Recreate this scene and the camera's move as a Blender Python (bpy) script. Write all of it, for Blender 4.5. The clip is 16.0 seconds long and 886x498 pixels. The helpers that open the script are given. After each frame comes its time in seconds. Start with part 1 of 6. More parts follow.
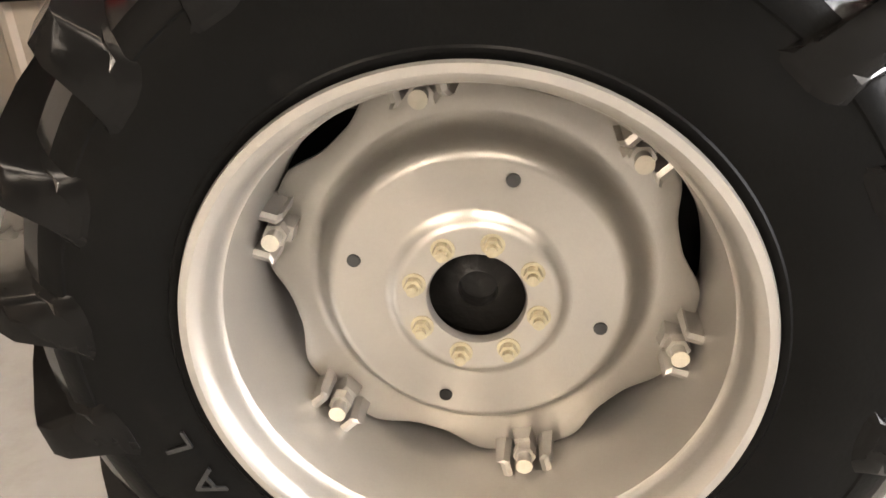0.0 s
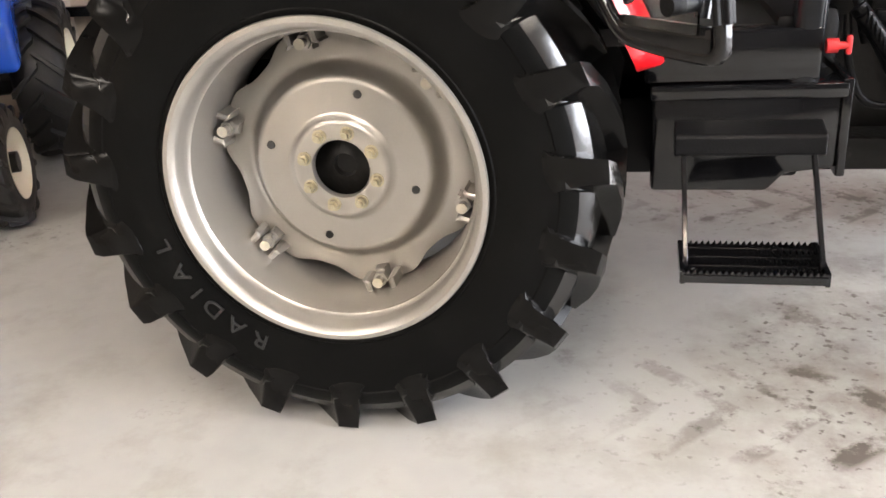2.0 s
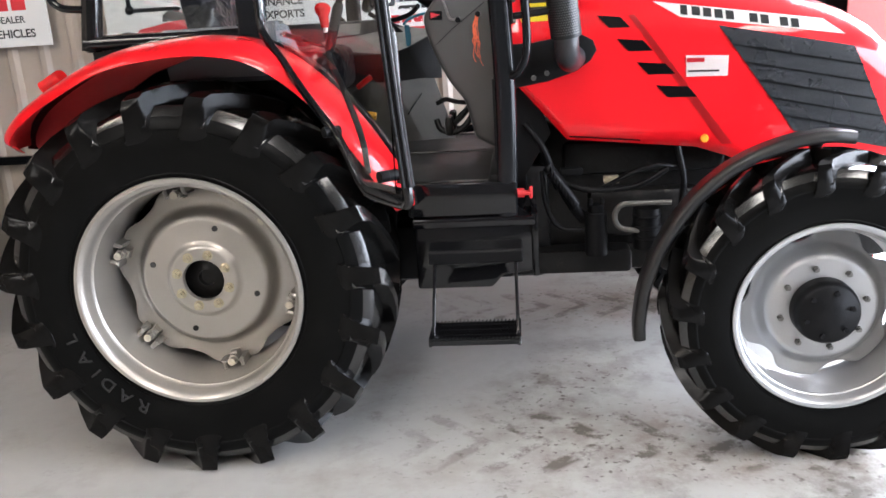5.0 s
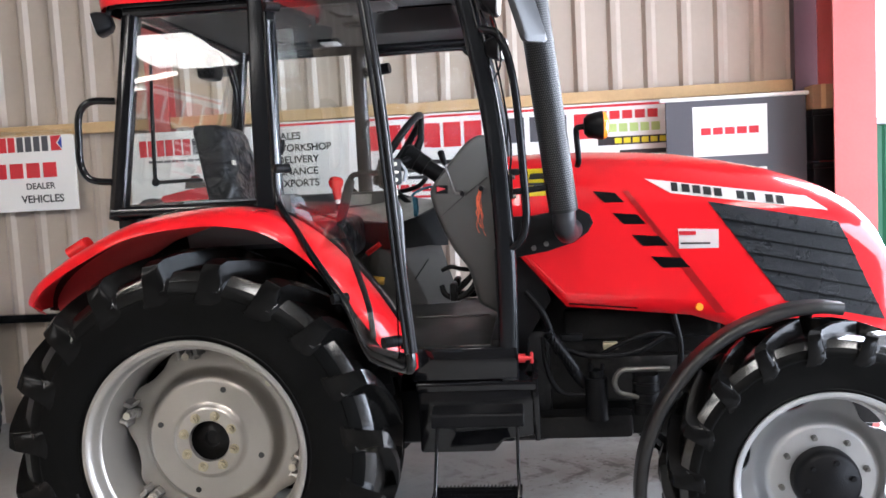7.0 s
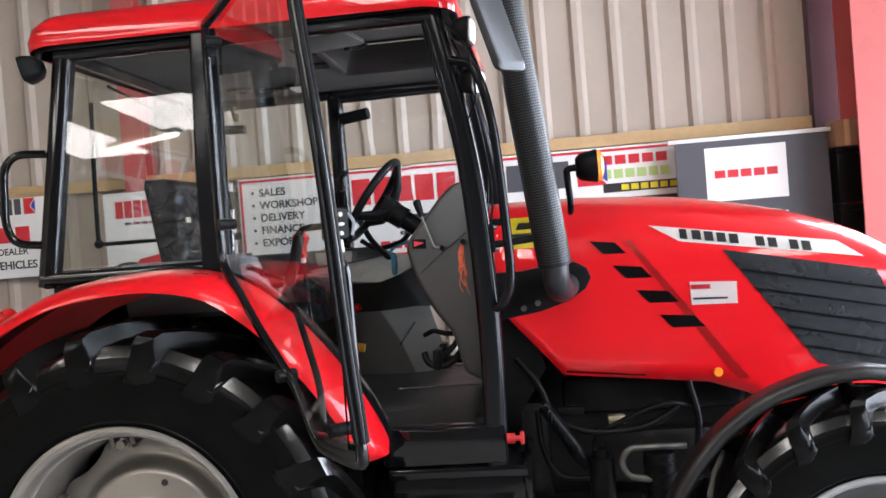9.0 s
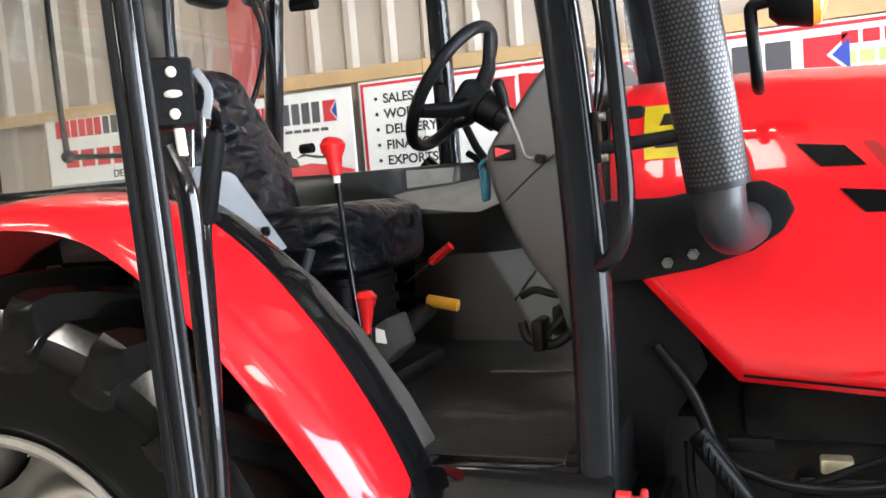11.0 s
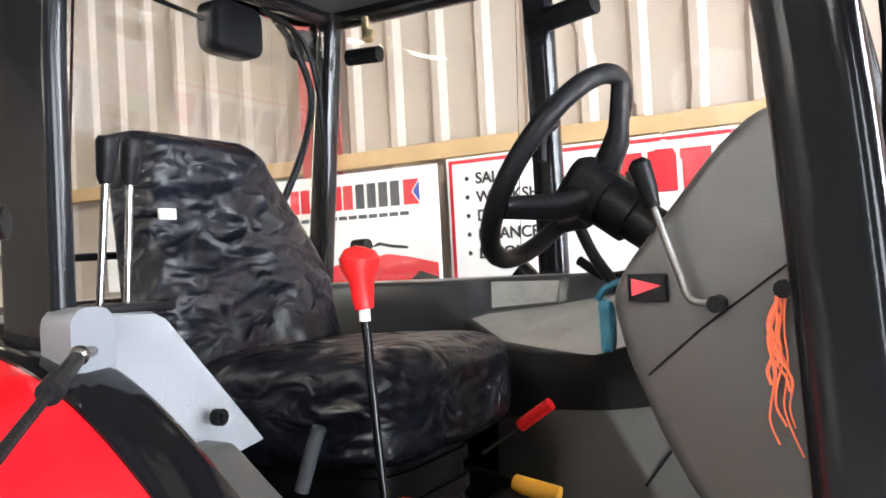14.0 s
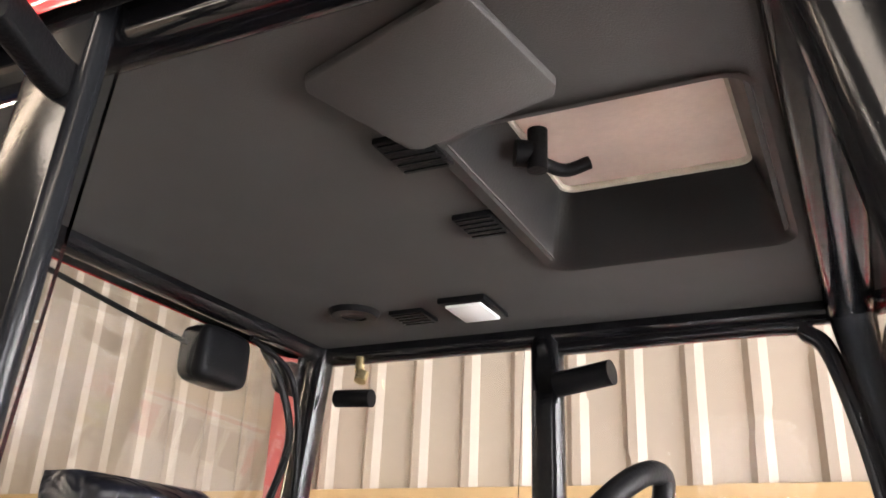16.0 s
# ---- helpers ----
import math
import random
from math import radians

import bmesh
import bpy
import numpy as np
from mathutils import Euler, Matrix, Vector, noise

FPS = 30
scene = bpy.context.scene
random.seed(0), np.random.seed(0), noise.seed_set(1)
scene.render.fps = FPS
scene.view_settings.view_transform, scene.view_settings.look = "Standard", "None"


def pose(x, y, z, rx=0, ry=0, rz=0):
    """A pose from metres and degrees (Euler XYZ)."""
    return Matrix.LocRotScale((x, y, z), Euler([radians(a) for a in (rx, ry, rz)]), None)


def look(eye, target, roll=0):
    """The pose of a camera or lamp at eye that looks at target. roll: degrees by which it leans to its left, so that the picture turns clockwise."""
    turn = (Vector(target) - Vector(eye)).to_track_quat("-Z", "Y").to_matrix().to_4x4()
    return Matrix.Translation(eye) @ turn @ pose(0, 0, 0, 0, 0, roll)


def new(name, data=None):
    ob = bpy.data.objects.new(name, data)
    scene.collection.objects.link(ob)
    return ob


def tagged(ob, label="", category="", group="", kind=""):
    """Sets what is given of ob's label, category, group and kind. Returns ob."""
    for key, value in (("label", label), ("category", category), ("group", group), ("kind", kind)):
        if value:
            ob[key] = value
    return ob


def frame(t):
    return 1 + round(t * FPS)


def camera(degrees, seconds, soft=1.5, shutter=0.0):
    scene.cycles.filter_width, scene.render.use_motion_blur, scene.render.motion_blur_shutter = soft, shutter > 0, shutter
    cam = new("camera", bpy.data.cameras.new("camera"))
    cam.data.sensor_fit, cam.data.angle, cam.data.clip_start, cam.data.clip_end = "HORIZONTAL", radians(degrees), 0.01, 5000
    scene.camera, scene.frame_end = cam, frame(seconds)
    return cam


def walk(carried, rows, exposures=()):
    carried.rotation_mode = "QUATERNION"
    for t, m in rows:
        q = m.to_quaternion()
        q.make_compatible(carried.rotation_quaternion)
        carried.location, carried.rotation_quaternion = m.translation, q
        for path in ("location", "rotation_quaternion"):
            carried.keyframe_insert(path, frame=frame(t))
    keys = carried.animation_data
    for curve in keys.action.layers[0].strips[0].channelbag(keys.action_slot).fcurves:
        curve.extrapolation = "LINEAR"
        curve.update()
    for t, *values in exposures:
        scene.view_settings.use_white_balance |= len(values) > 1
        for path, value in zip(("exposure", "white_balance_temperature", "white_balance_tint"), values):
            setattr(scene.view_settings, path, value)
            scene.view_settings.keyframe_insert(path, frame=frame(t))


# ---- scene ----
cam = camera(54.7, 16.0, soft=1.6)
PATH = [
    (0, (0.116, -1.957, 1.358), (-0.135, -0.178, 0.479), -4.2),
    (0.5, (0.228, -2.145, 1.332), (-0.094, -0.382, 0.445), -3.9),
    (1, (0.372, -2.369, 1.341), (-0.048, -0.619, 0.469), -4.9),
    (1.5, (0.523, -2.61, 1.35), (0.071, -0.848, 0.519), -4.6),
    (2, (0.756, -2.807, 1.371), (0.31, -1.026, 0.578), -4.6),
    (2.5, (0.917, -2.996, 1.442), (0.509, -1.195, 0.674), -4.9),
    (3, (0.972, -3.237, 1.479), (0.616, -1.401, 0.771), -5.1),
    (3.5, (1.05, -3.39, 1.535), (0.759, -1.53, 0.861), -4.7),
    (6, (1.221, -3.835, 1.599), (1.033, -1.875, 1.248), -3.3),
    (6.5, (1.226, -3.838, 1.612), (1.025, -1.864, 1.364), -3.1),
    (7, (1.23, -3.837, 1.628), (1.025, -1.854, 1.468), -3.0),
    (7.5, (1.24, -3.827, 1.641), (1.037, -1.838, 1.584), -3.2),
    (8, (1.26, -3.802, 1.637), (1.067, -1.812, 1.661), -3.7),
    (10.5, (1.463, -2.407, 1.549), (0.898, -0.494, 1.403), -5.1),
    (11, (1.473, -2.145, 1.541), (0.715, -0.302, 1.378), -4.7),
    (11.5, (1.476, -1.911, 1.549), (0.542, -0.154, 1.341), -4.5),
    (12, (1.383, -1.748, 1.55), (0.408, -0.017, 1.312), -4.6),
    (12.5, (1.257, -1.578, 1.57), (0.345, 0.187, 1.343), -3.7),
    (13, (1.208, -1.416, 1.592), (0.321, 0.368, 1.412), -2.5),
    (13.5, (1.184, -1.37, 1.612), (0.253, 0.397, 1.512), -3.0),
    (14, (1.175, -1.342, 1.639), (0.202, 0.405, 1.665), -3.1),
    (14.5, (1.17, -1.308, 1.67), (0.178, 0.419, 1.855), -2.1),
    (15, (1.089, -1.251, 1.712), (0.123, 0.454, 2.111), -0.8),
    (15.5, (1.04, -1.221, 1.741), (0.133, 0.451, 2.359), 1.1),
    (16, (1.025, -1.208, 1.751), (0.19, 0.444, 2.506), 2.6),
]
EXPOSURES = [(0.0, 0.97, 7050, 16), (1.5, 0.83, 6750, 15), (3.0, 0.3, 6350, 15), (3.7, 0.2, 6300, 15), (6.0, 0.2, 5850, 14), (7.0, -0.02, 5850, 14), (7.5, -0.09, 5850, 14), (8.0, -0.36, 5900, 14), (8.2, -0.4, 5900, 14), (10.5, 0.18, 6100, 11), (11.5, 0.57, 6150, 10), (13.0, 0.9, 6200, 11), (13.6, 0.92, 6200, 12), (14.0, 0.74, 6250, 13), (14.6, 0.38, 6550, 15), (15.2, 0.1, 6850, 18), (15.6, 0.05, 6900, 18), (16.0, 0.45, 6950, 18)]
walk(cam, [(t, look(eye, target, roll)) for t, eye, target, roll in PATH], EXPOSURES)

# ---- light ----
world = bpy.data.worlds.new("sky")
scene.world = world
world.use_nodes = True
wn = world.node_tree.nodes
sky = wn.new("ShaderNodeTexSky")
sky.sky_type, sky.sun_disc = "NISHITA", False
sky.dust_density, sky.air_density = 4.0, 1.0
sky.sun_elevation, sky.sun_rotation = radians(38), radians(70)
world.node_tree.links.new(sky.outputs[0], wn["Background"].inputs[0])
wn["Background"].inputs[1].default_value = 0.15
sun = new("sun", bpy.data.lights.new("sun", "SUN"))
sun.data.energy, sun.data.angle, sun.data.color = 2.5, radians(0.6), (1.0, 0.95, 0.87)
sun.matrix_world = look((9, 3, 8), (5, 0, 0))

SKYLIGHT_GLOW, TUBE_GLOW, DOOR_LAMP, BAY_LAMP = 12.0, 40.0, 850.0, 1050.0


# ---- materials ----
def material(name, base, rough=0.5, metal=0.0, vary=0.25, big=2.0, fine=60.0, bump=0.15, coat=0.0, spots=None, island=False, spec=0.5):
    """A surface with a broad stain, a fine grain, uneven gloss and slight relief."""
    m = bpy.data.materials.new(name)
    m.use_nodes = True
    nt = m.node_tree
    n, l = nt.nodes, nt.links
    b = n["Principled BSDF"]
    co = n.new("ShaderNodeTexCoord").outputs["Object"]
    broad, grain = n.new("ShaderNodeTexNoise"), n.new("ShaderNodeTexNoise")
    for t, s, d in ((broad, big, 4), (grain, fine, 3)):
        t.inputs["Scale"].default_value, t.inputs["Detail"].default_value = s, d
        l.new(co, t.inputs["Vector"])
    mix = n.new("ShaderNodeMix")
    mix.data_type = "RGBA"
    low = [c * (1 - vary) for c in base]
    high = [min(1, c * (1 + vary)) for c in base]
    mix.inputs[6].default_value, mix.inputs[7].default_value = (*low, 1), (*high, 1)
    add = n.new("ShaderNodeMath")
    add.operation = "MULTIPLY_ADD"
    l.new(grain.outputs[0], add.inputs[0])
    add.inputs[1].default_value = 0.4
    sub = n.new("ShaderNodeMath")
    sub.operation = "MULTIPLY_ADD"
    l.new(broad.outputs[0], sub.inputs[0])
    sub.inputs[1].default_value, sub.inputs[2].default_value = 1.2, -0.3
    l.new(sub.outputs[0], add.inputs[2])
    l.new(add.outputs[0], mix.inputs[0])
    out = mix.outputs[2]
    if spots:
        colour, scale, cut, soft = spots
        sp = n.new("ShaderNodeTexNoise")
        sp.inputs["Scale"].default_value, sp.inputs["Detail"].default_value, sp.inputs["Roughness"].default_value = scale, 6, 0.65
        l.new(co, sp.inputs["Vector"])
        ramp = n.new("ShaderNodeMapRange")
        ramp.inputs[1].default_value, ramp.inputs[2].default_value = cut, cut + soft
        l.new(sp.outputs[0], ramp.inputs[0])
        mx = n.new("ShaderNodeMix")
        mx.data_type = "RGBA"
        mx.inputs[7].default_value = (*colour, 1)
        l.new(ramp.outputs[0], mx.inputs[0])
        l.new(out, mx.inputs[6])
        out = mx.outputs[2]
    l.new(out, b.inputs["Base Color"])
    rr = n.new("ShaderNodeMapRange")
    rr.inputs[3].default_value, rr.inputs[4].default_value = max(0.02, rough * 0.75), min(1, rough * 1.3)
    l.new(broad.outputs[0], rr.inputs[0])
    l.new(rr.outputs[0], b.inputs["Roughness"])
    b.inputs["Metallic"].default_value = metal
    b.inputs["Coat Weight"].default_value = coat
    b.inputs["Coat Roughness"].default_value = 0.035
    b.inputs["Specular IOR Level"].default_value = spec
    if bump:
        bp = n.new("ShaderNodeBump")
        bp.inputs["Strength"].default_value, bp.inputs["Distance"].default_value = bump, 0.004
        l.new(grain.outputs[0], bp.inputs["Height"])
        l.new(bp.outputs[0], b.inputs["Normal"])
    return m


def glass(name, tint, rough=0.0):
    m = bpy.data.materials.new(name)
    m.use_nodes = True
    b = m.node_tree.nodes["Principled BSDF"]
    b.inputs["Base Color"].default_value = (*tint, 1)
    b.inputs["Transmission Weight"].default_value = 1.0
    b.inputs["Roughness"].default_value = rough
    b.inputs["IOR"].default_value = 1.45
    return m


def glow(name, colour, strength):
    m = bpy.data.materials.new(name)
    m.use_nodes = True
    b = m.node_tree.nodes["Principled BSDF"]
    b.inputs["Base Color"].default_value = (*colour, 1)
    b.inputs["Emission Color"].default_value = (*colour, 1)
    b.inputs["Emission Strength"].default_value = strength
    return m


RUBBER = material("tyre rubber", (0.0032, 0.0032, 0.0031), 0.30, vary=0.35, big=5, fine=120, bump=0.12, spots=((0.0075, 0.0067, 0.006), 9, 0.60, 0.25), spec=0.055)
LUG_RUBBER = material("shiny tread rubber", (0.003, 0.0029, 0.0027), 0.17, vary=0.3, big=8, fine=40, bump=0.07, spec=0.8)
BAR_RUBBER = material("black tread bar rubber", (0.004, 0.0038, 0.0036), 0.15, vary=0.3, big=8, fine=60, bump=0.06, spec=0.10)
OLD_RUBBER = material("dull tyre rubber", (0.009, 0.0085, 0.008), 0.5, vary=0.4, big=6, fine=80, bump=0.3)
MOULD = material("moulded rubber letters", (0.011, 0.011, 0.011), 0.5, big=30)
SILVER = material("silver wheel paint", (0.36, 0.34, 0.31), 0.34, metal=0.75, vary=0.1, big=6, fine=200, bump=0.06, spots=((0.3, 0.28, 0.25), 14, 0.7, 0.15))
PALE_SILVER = material("pale silver wheel paint", (0.34, 0.34, 0.34), 0.35, metal=0.6, vary=0.08, big=6, fine=200, bump=0.05)
NUT = material("zinc nuts", (0.42, 0.37, 0.26), 0.4, metal=0.7, vary=0.3, big=60, fine=200)
CAP = material("cream paint on bolt heads", (0.46, 0.42, 0.34), 0.5, vary=0.15, big=60)
RED = material("red body paint", (0.56, 0.006, 0.010), 0.3, vary=0.05, big=3, fine=300, bump=0.006, coat=0.8, spec=0.12)
# darker copy of the body red; underside shade is put into the colour
RED_DULL = material("darker red for shaded underside and key", (0.40, 0.012, 0.014), 0.5, vary=0.2, big=5)
BLACK = material("black gloss paint", (0.004, 0.004, 0.0045), 0.09, vary=0.3, big=4, fine=140, bump=0.02, spec=0.42)
MATT = material("black plastic", (0.005, 0.005, 0.0054), 0.36, vary=0.3, big=6, fine=180, bump=0.2, spec=0.10)
DIRTY = material("oily black casting", (0.008, 0.0075, 0.007), 0.36, vary=0.5, big=9, fine=60, bump=0.5, spots=((0.045, 0.04, 0.036), 14, 0.60, 0.2), spec=0.2)
GREY = material("grey moulded plastic", (0.048, 0.047, 0.044), 0.32, vary=0.10, big=2, fine=350, bump=0.12, spec=0.36)
# real dust, paler still to put the light on the tray's top into colour
DUSTY_LIT = material("dusty grey plastic, lightened for lit tops", (0.27, 0.26, 0.235), 0.5, vary=0.3, big=7, fine=200, bump=0.15, spots=((0.13, 0.128, 0.12), 6, 0.50, 0.25))
PALE_GREY = material("pale grey console plastic", (0.115, 0.122, 0.132), 0.42, vary=0.06, big=5, fine=300, bump=0.2)
LINER = material("charcoal roof lining", (0.043, 0.039, 0.035), 0.7, vary=0.12, big=3, fine=400, bump=0.3)
SATIN = material("satin black paint", (0.007, 0.0075, 0.0085), 0.13, vary=0.2, big=9, fine=150, bump=0.03, spec=0.16)
# tray plastic made darker to carry the shade of its down-facing sides
TRAY_SIDE = material("smooth moulded plastic darkened for shaded sides", (0.026, 0.0265, 0.027), 0.30, vary=0.2, big=9, fine=200, bump=0.06, spec=0.45)
FOOTWELL = material("scuffed warm grey moulded plastic", (0.085, 0.080, 0.072), 0.5, vary=0.25, big=7, fine=200, bump=0.08, spots=((0.06, 0.057, 0.052), 9, 0.55, 0.5))
RECESS = material("glossy black hatch moulding", (0.010, 0.0095, 0.009), 0.38, vary=0.2, big=9, fine=200, bump=0.08, spec=0.35)
MAT_FLOOR = material("worn rubber floor mat", (0.010, 0.0097, 0.009), 0.42, vary=0.4, big=5, fine=90, bump=0.4, spots=((0.075, 0.068, 0.056), 5, 0.56, 0.22), spec=0.3)
def nylon(name):
    """Loose black nylon: fine sharp creases over soft folds."""
    m = material(name, (0.0035, 0.004, 0.0068), 0.32, vary=0.25, big=10, fine=500, bump=0, spec=0.33)
    n, l = m.node_tree.nodes, m.node_tree.links
    co = n.new("ShaderNodeTexCoord").outputs["Object"]
    below = None
    for stretch, scale, sharp, depth in (((1.0, 0.7, 1.3), 4.2, 2.2, 0.026), ((1.0, 0.9, 1.5), 12.0, 2.4, 0.006)):
        mp = n.new("ShaderNodeMapping")
        mp.inputs["Scale"].default_value = stretch
        mp.inputs["Rotation"].default_value = (0.35, 0.0, 0.2)
        l.new(co, mp.inputs["Vector"])
        t = n.new("ShaderNodeTexNoise")
        t.inputs["Scale"].default_value, t.inputs["Detail"].default_value, t.inputs["Distortion"].default_value = scale, 2, 0.5
        l.new(mp.outputs[0], t.inputs["Vector"])
        away = n.new("ShaderNodeMath")
        away.operation = "SUBTRACT"
        away.inputs[1].default_value = 0.5
        l.new(t.outputs[0], away.inputs[0])
        size = n.new("ShaderNodeMath")
        size.operation = "ABSOLUTE"
        l.new(away.outputs[0], size.inputs[0])
        ridge = n.new("ShaderNodeMapRange")
        ridge.interpolation_type = "SMOOTHSTEP"
        ridge.inputs[1].default_value, ridge.inputs[2].default_value, ridge.inputs[3].default_value, ridge.inputs[4].default_value = 0.0, 0.5 / sharp, 1.0, 0.0
        l.new(size.outputs[0], ridge.inputs[0])
        bp = n.new("ShaderNodeBump")
        bp.inputs["Strength"].default_value, bp.inputs["Distance"].default_value = 0.8, depth
        l.new(ridge.outputs[0], bp.inputs["Height"])
        if below:
            l.new(below, bp.inputs["Normal"])
        below = bp.outputs[0]
    l.new(below, n["Principled BSDF"].inputs["Normal"])
    return m


COVER = nylon("black nylon seat cover")
GUARD = material("dark steel exhaust guard", (0.012, 0.012, 0.013), 0.40, spec=0.14, vary=0.15, big=7, fine=150, bump=0.1)
PIPE = material("grey steel exhaust", (0.020, 0.020, 0.022), 0.36, spec=0.35, vary=0.15, big=7, fine=150, bump=0.1)
CHROME = material("bright steel rod", (0.36, 0.355, 0.34), 0.24, metal=1.0, vary=0.1, big=20)
STEEL = material("dull steel fittings", (0.15, 0.145, 0.135), 0.45, metal=0.8, vary=0.25, big=30)
KNOB = material("red plastic knob", (0.62, 0.015, 0.015), 0.25, vary=0.05, big=20, bump=0, coat=0.4)
YELLOW = material("yellow rubber grip", (0.75, 0.36, 0.02), 0.5, vary=0.12, big=20)
AMBER = material("amber lens", (0.8, 0.25, 0.02), 0.2, vary=0.1, big=30, coat=0.6)
TAIL = material("red lamp lens", (0.6, 0.02, 0.02), 0.15, vary=0.1, big=30, coat=0.6)
MESH_BLACK = material("black grille gauze", (0.009, 0.010, 0.0125), 0.27, vary=0.15, big=10, fine=700, bump=0.6, spec=0.25)
CLAD = material("beige wall cladding", (0.43, 0.365, 0.30), 0.42, vary=0.1, big=1.2, fine=25, bump=0.05, spots=((0.36, 0.31, 0.26), 1.6, 0.55, 0.3))
# darkened so that the unseen walls and roof reflect less light
CLAD_DIM = material("dark steel of unseen walls and roof", (0.10, 0.092, 0.082), 0.5, vary=0.2, big=1.2, fine=25, bump=0.05)
COLUMN = material("red oxide steel", (0.42, 0.085, 0.075), 0.5, vary=0.2, big=3, fine=60)
WOOD = material("pale timber rail", (0.52, 0.35, 0.17), 0.6, vary=0.25, big=3, fine=40)
WHITE = material("white sign board", (0.78, 0.77, 0.74), 0.4, vary=0.03, big=2, bump=0)
SIGN_RED = material("red sign print", (0.6, 0.02, 0.03), 0.4, vary=0.04, big=4, bump=0)
SIGN_BLACK = material("black sign print", (0.02, 0.02, 0.02), 0.4, vary=0.1, big=4, bump=0)
SIGN_BLUE = material("blue sign print", (0.03, 0.06, 0.35), 0.4, vary=0.05, big=4, bump=0)
SIGN_GREEN = material("pale green sign print", (0.45, 0.6, 0.2), 0.4, vary=0.05, big=4, bump=0)
BANNER = material("charcoal banner cloth", (0.07, 0.07, 0.08), 0.6, vary=0.1, big=3)
STICKER = material("yellow sticker", (0.75, 0.62, 0.02), 0.35, vary=0.05, big=20, bump=0)
BLUE = material("blue tractor paint", (0.01, 0.09, 0.55), 0.25, vary=0.08, big=4, coat=0.6, bump=0.02)
CREAM = material("cream wheel paint", (0.72, 0.66, 0.52), 0.4, vary=0.08, big=8)
ORANGE = material("orange twine", (0.60, 0.105, 0.035), 0.5, vary=0.3, big=20)
TEAL = material("blue-green cloth", (0.02, 0.13, 0.19), 0.7, vary=0.25, big=30)
GREEN = material("green painted steel", (0.06, 0.25, 0.14), 0.5, vary=0.15, big=2)
MIRROR = material("mirror back plastic", (0.035, 0.037, 0.040), 0.4, vary=0.1, big=10)
BRASSY = material("brass bulb", (0.7, 0.55, 0.3), 0.25, metal=0.9, vary=0.2, big=40)
CLEAR = glass("clear glass", (0.93, 0.95, 0.94))
HATCH = material("dusty hatch glass", (0.80, 0.70, 0.64), 0.6, vary=0.25, big=9, fine=90, bump=0.2)
hb = HATCH.node_tree.nodes["Principled BSDF"]
hb.inputs["Transmission Weight"].default_value = 0.75
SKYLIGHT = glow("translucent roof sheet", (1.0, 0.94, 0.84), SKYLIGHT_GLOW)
TUBE = glow("lit fluorescent tube", (1.0, 0.86, 0.68), TUBE_GLOW)


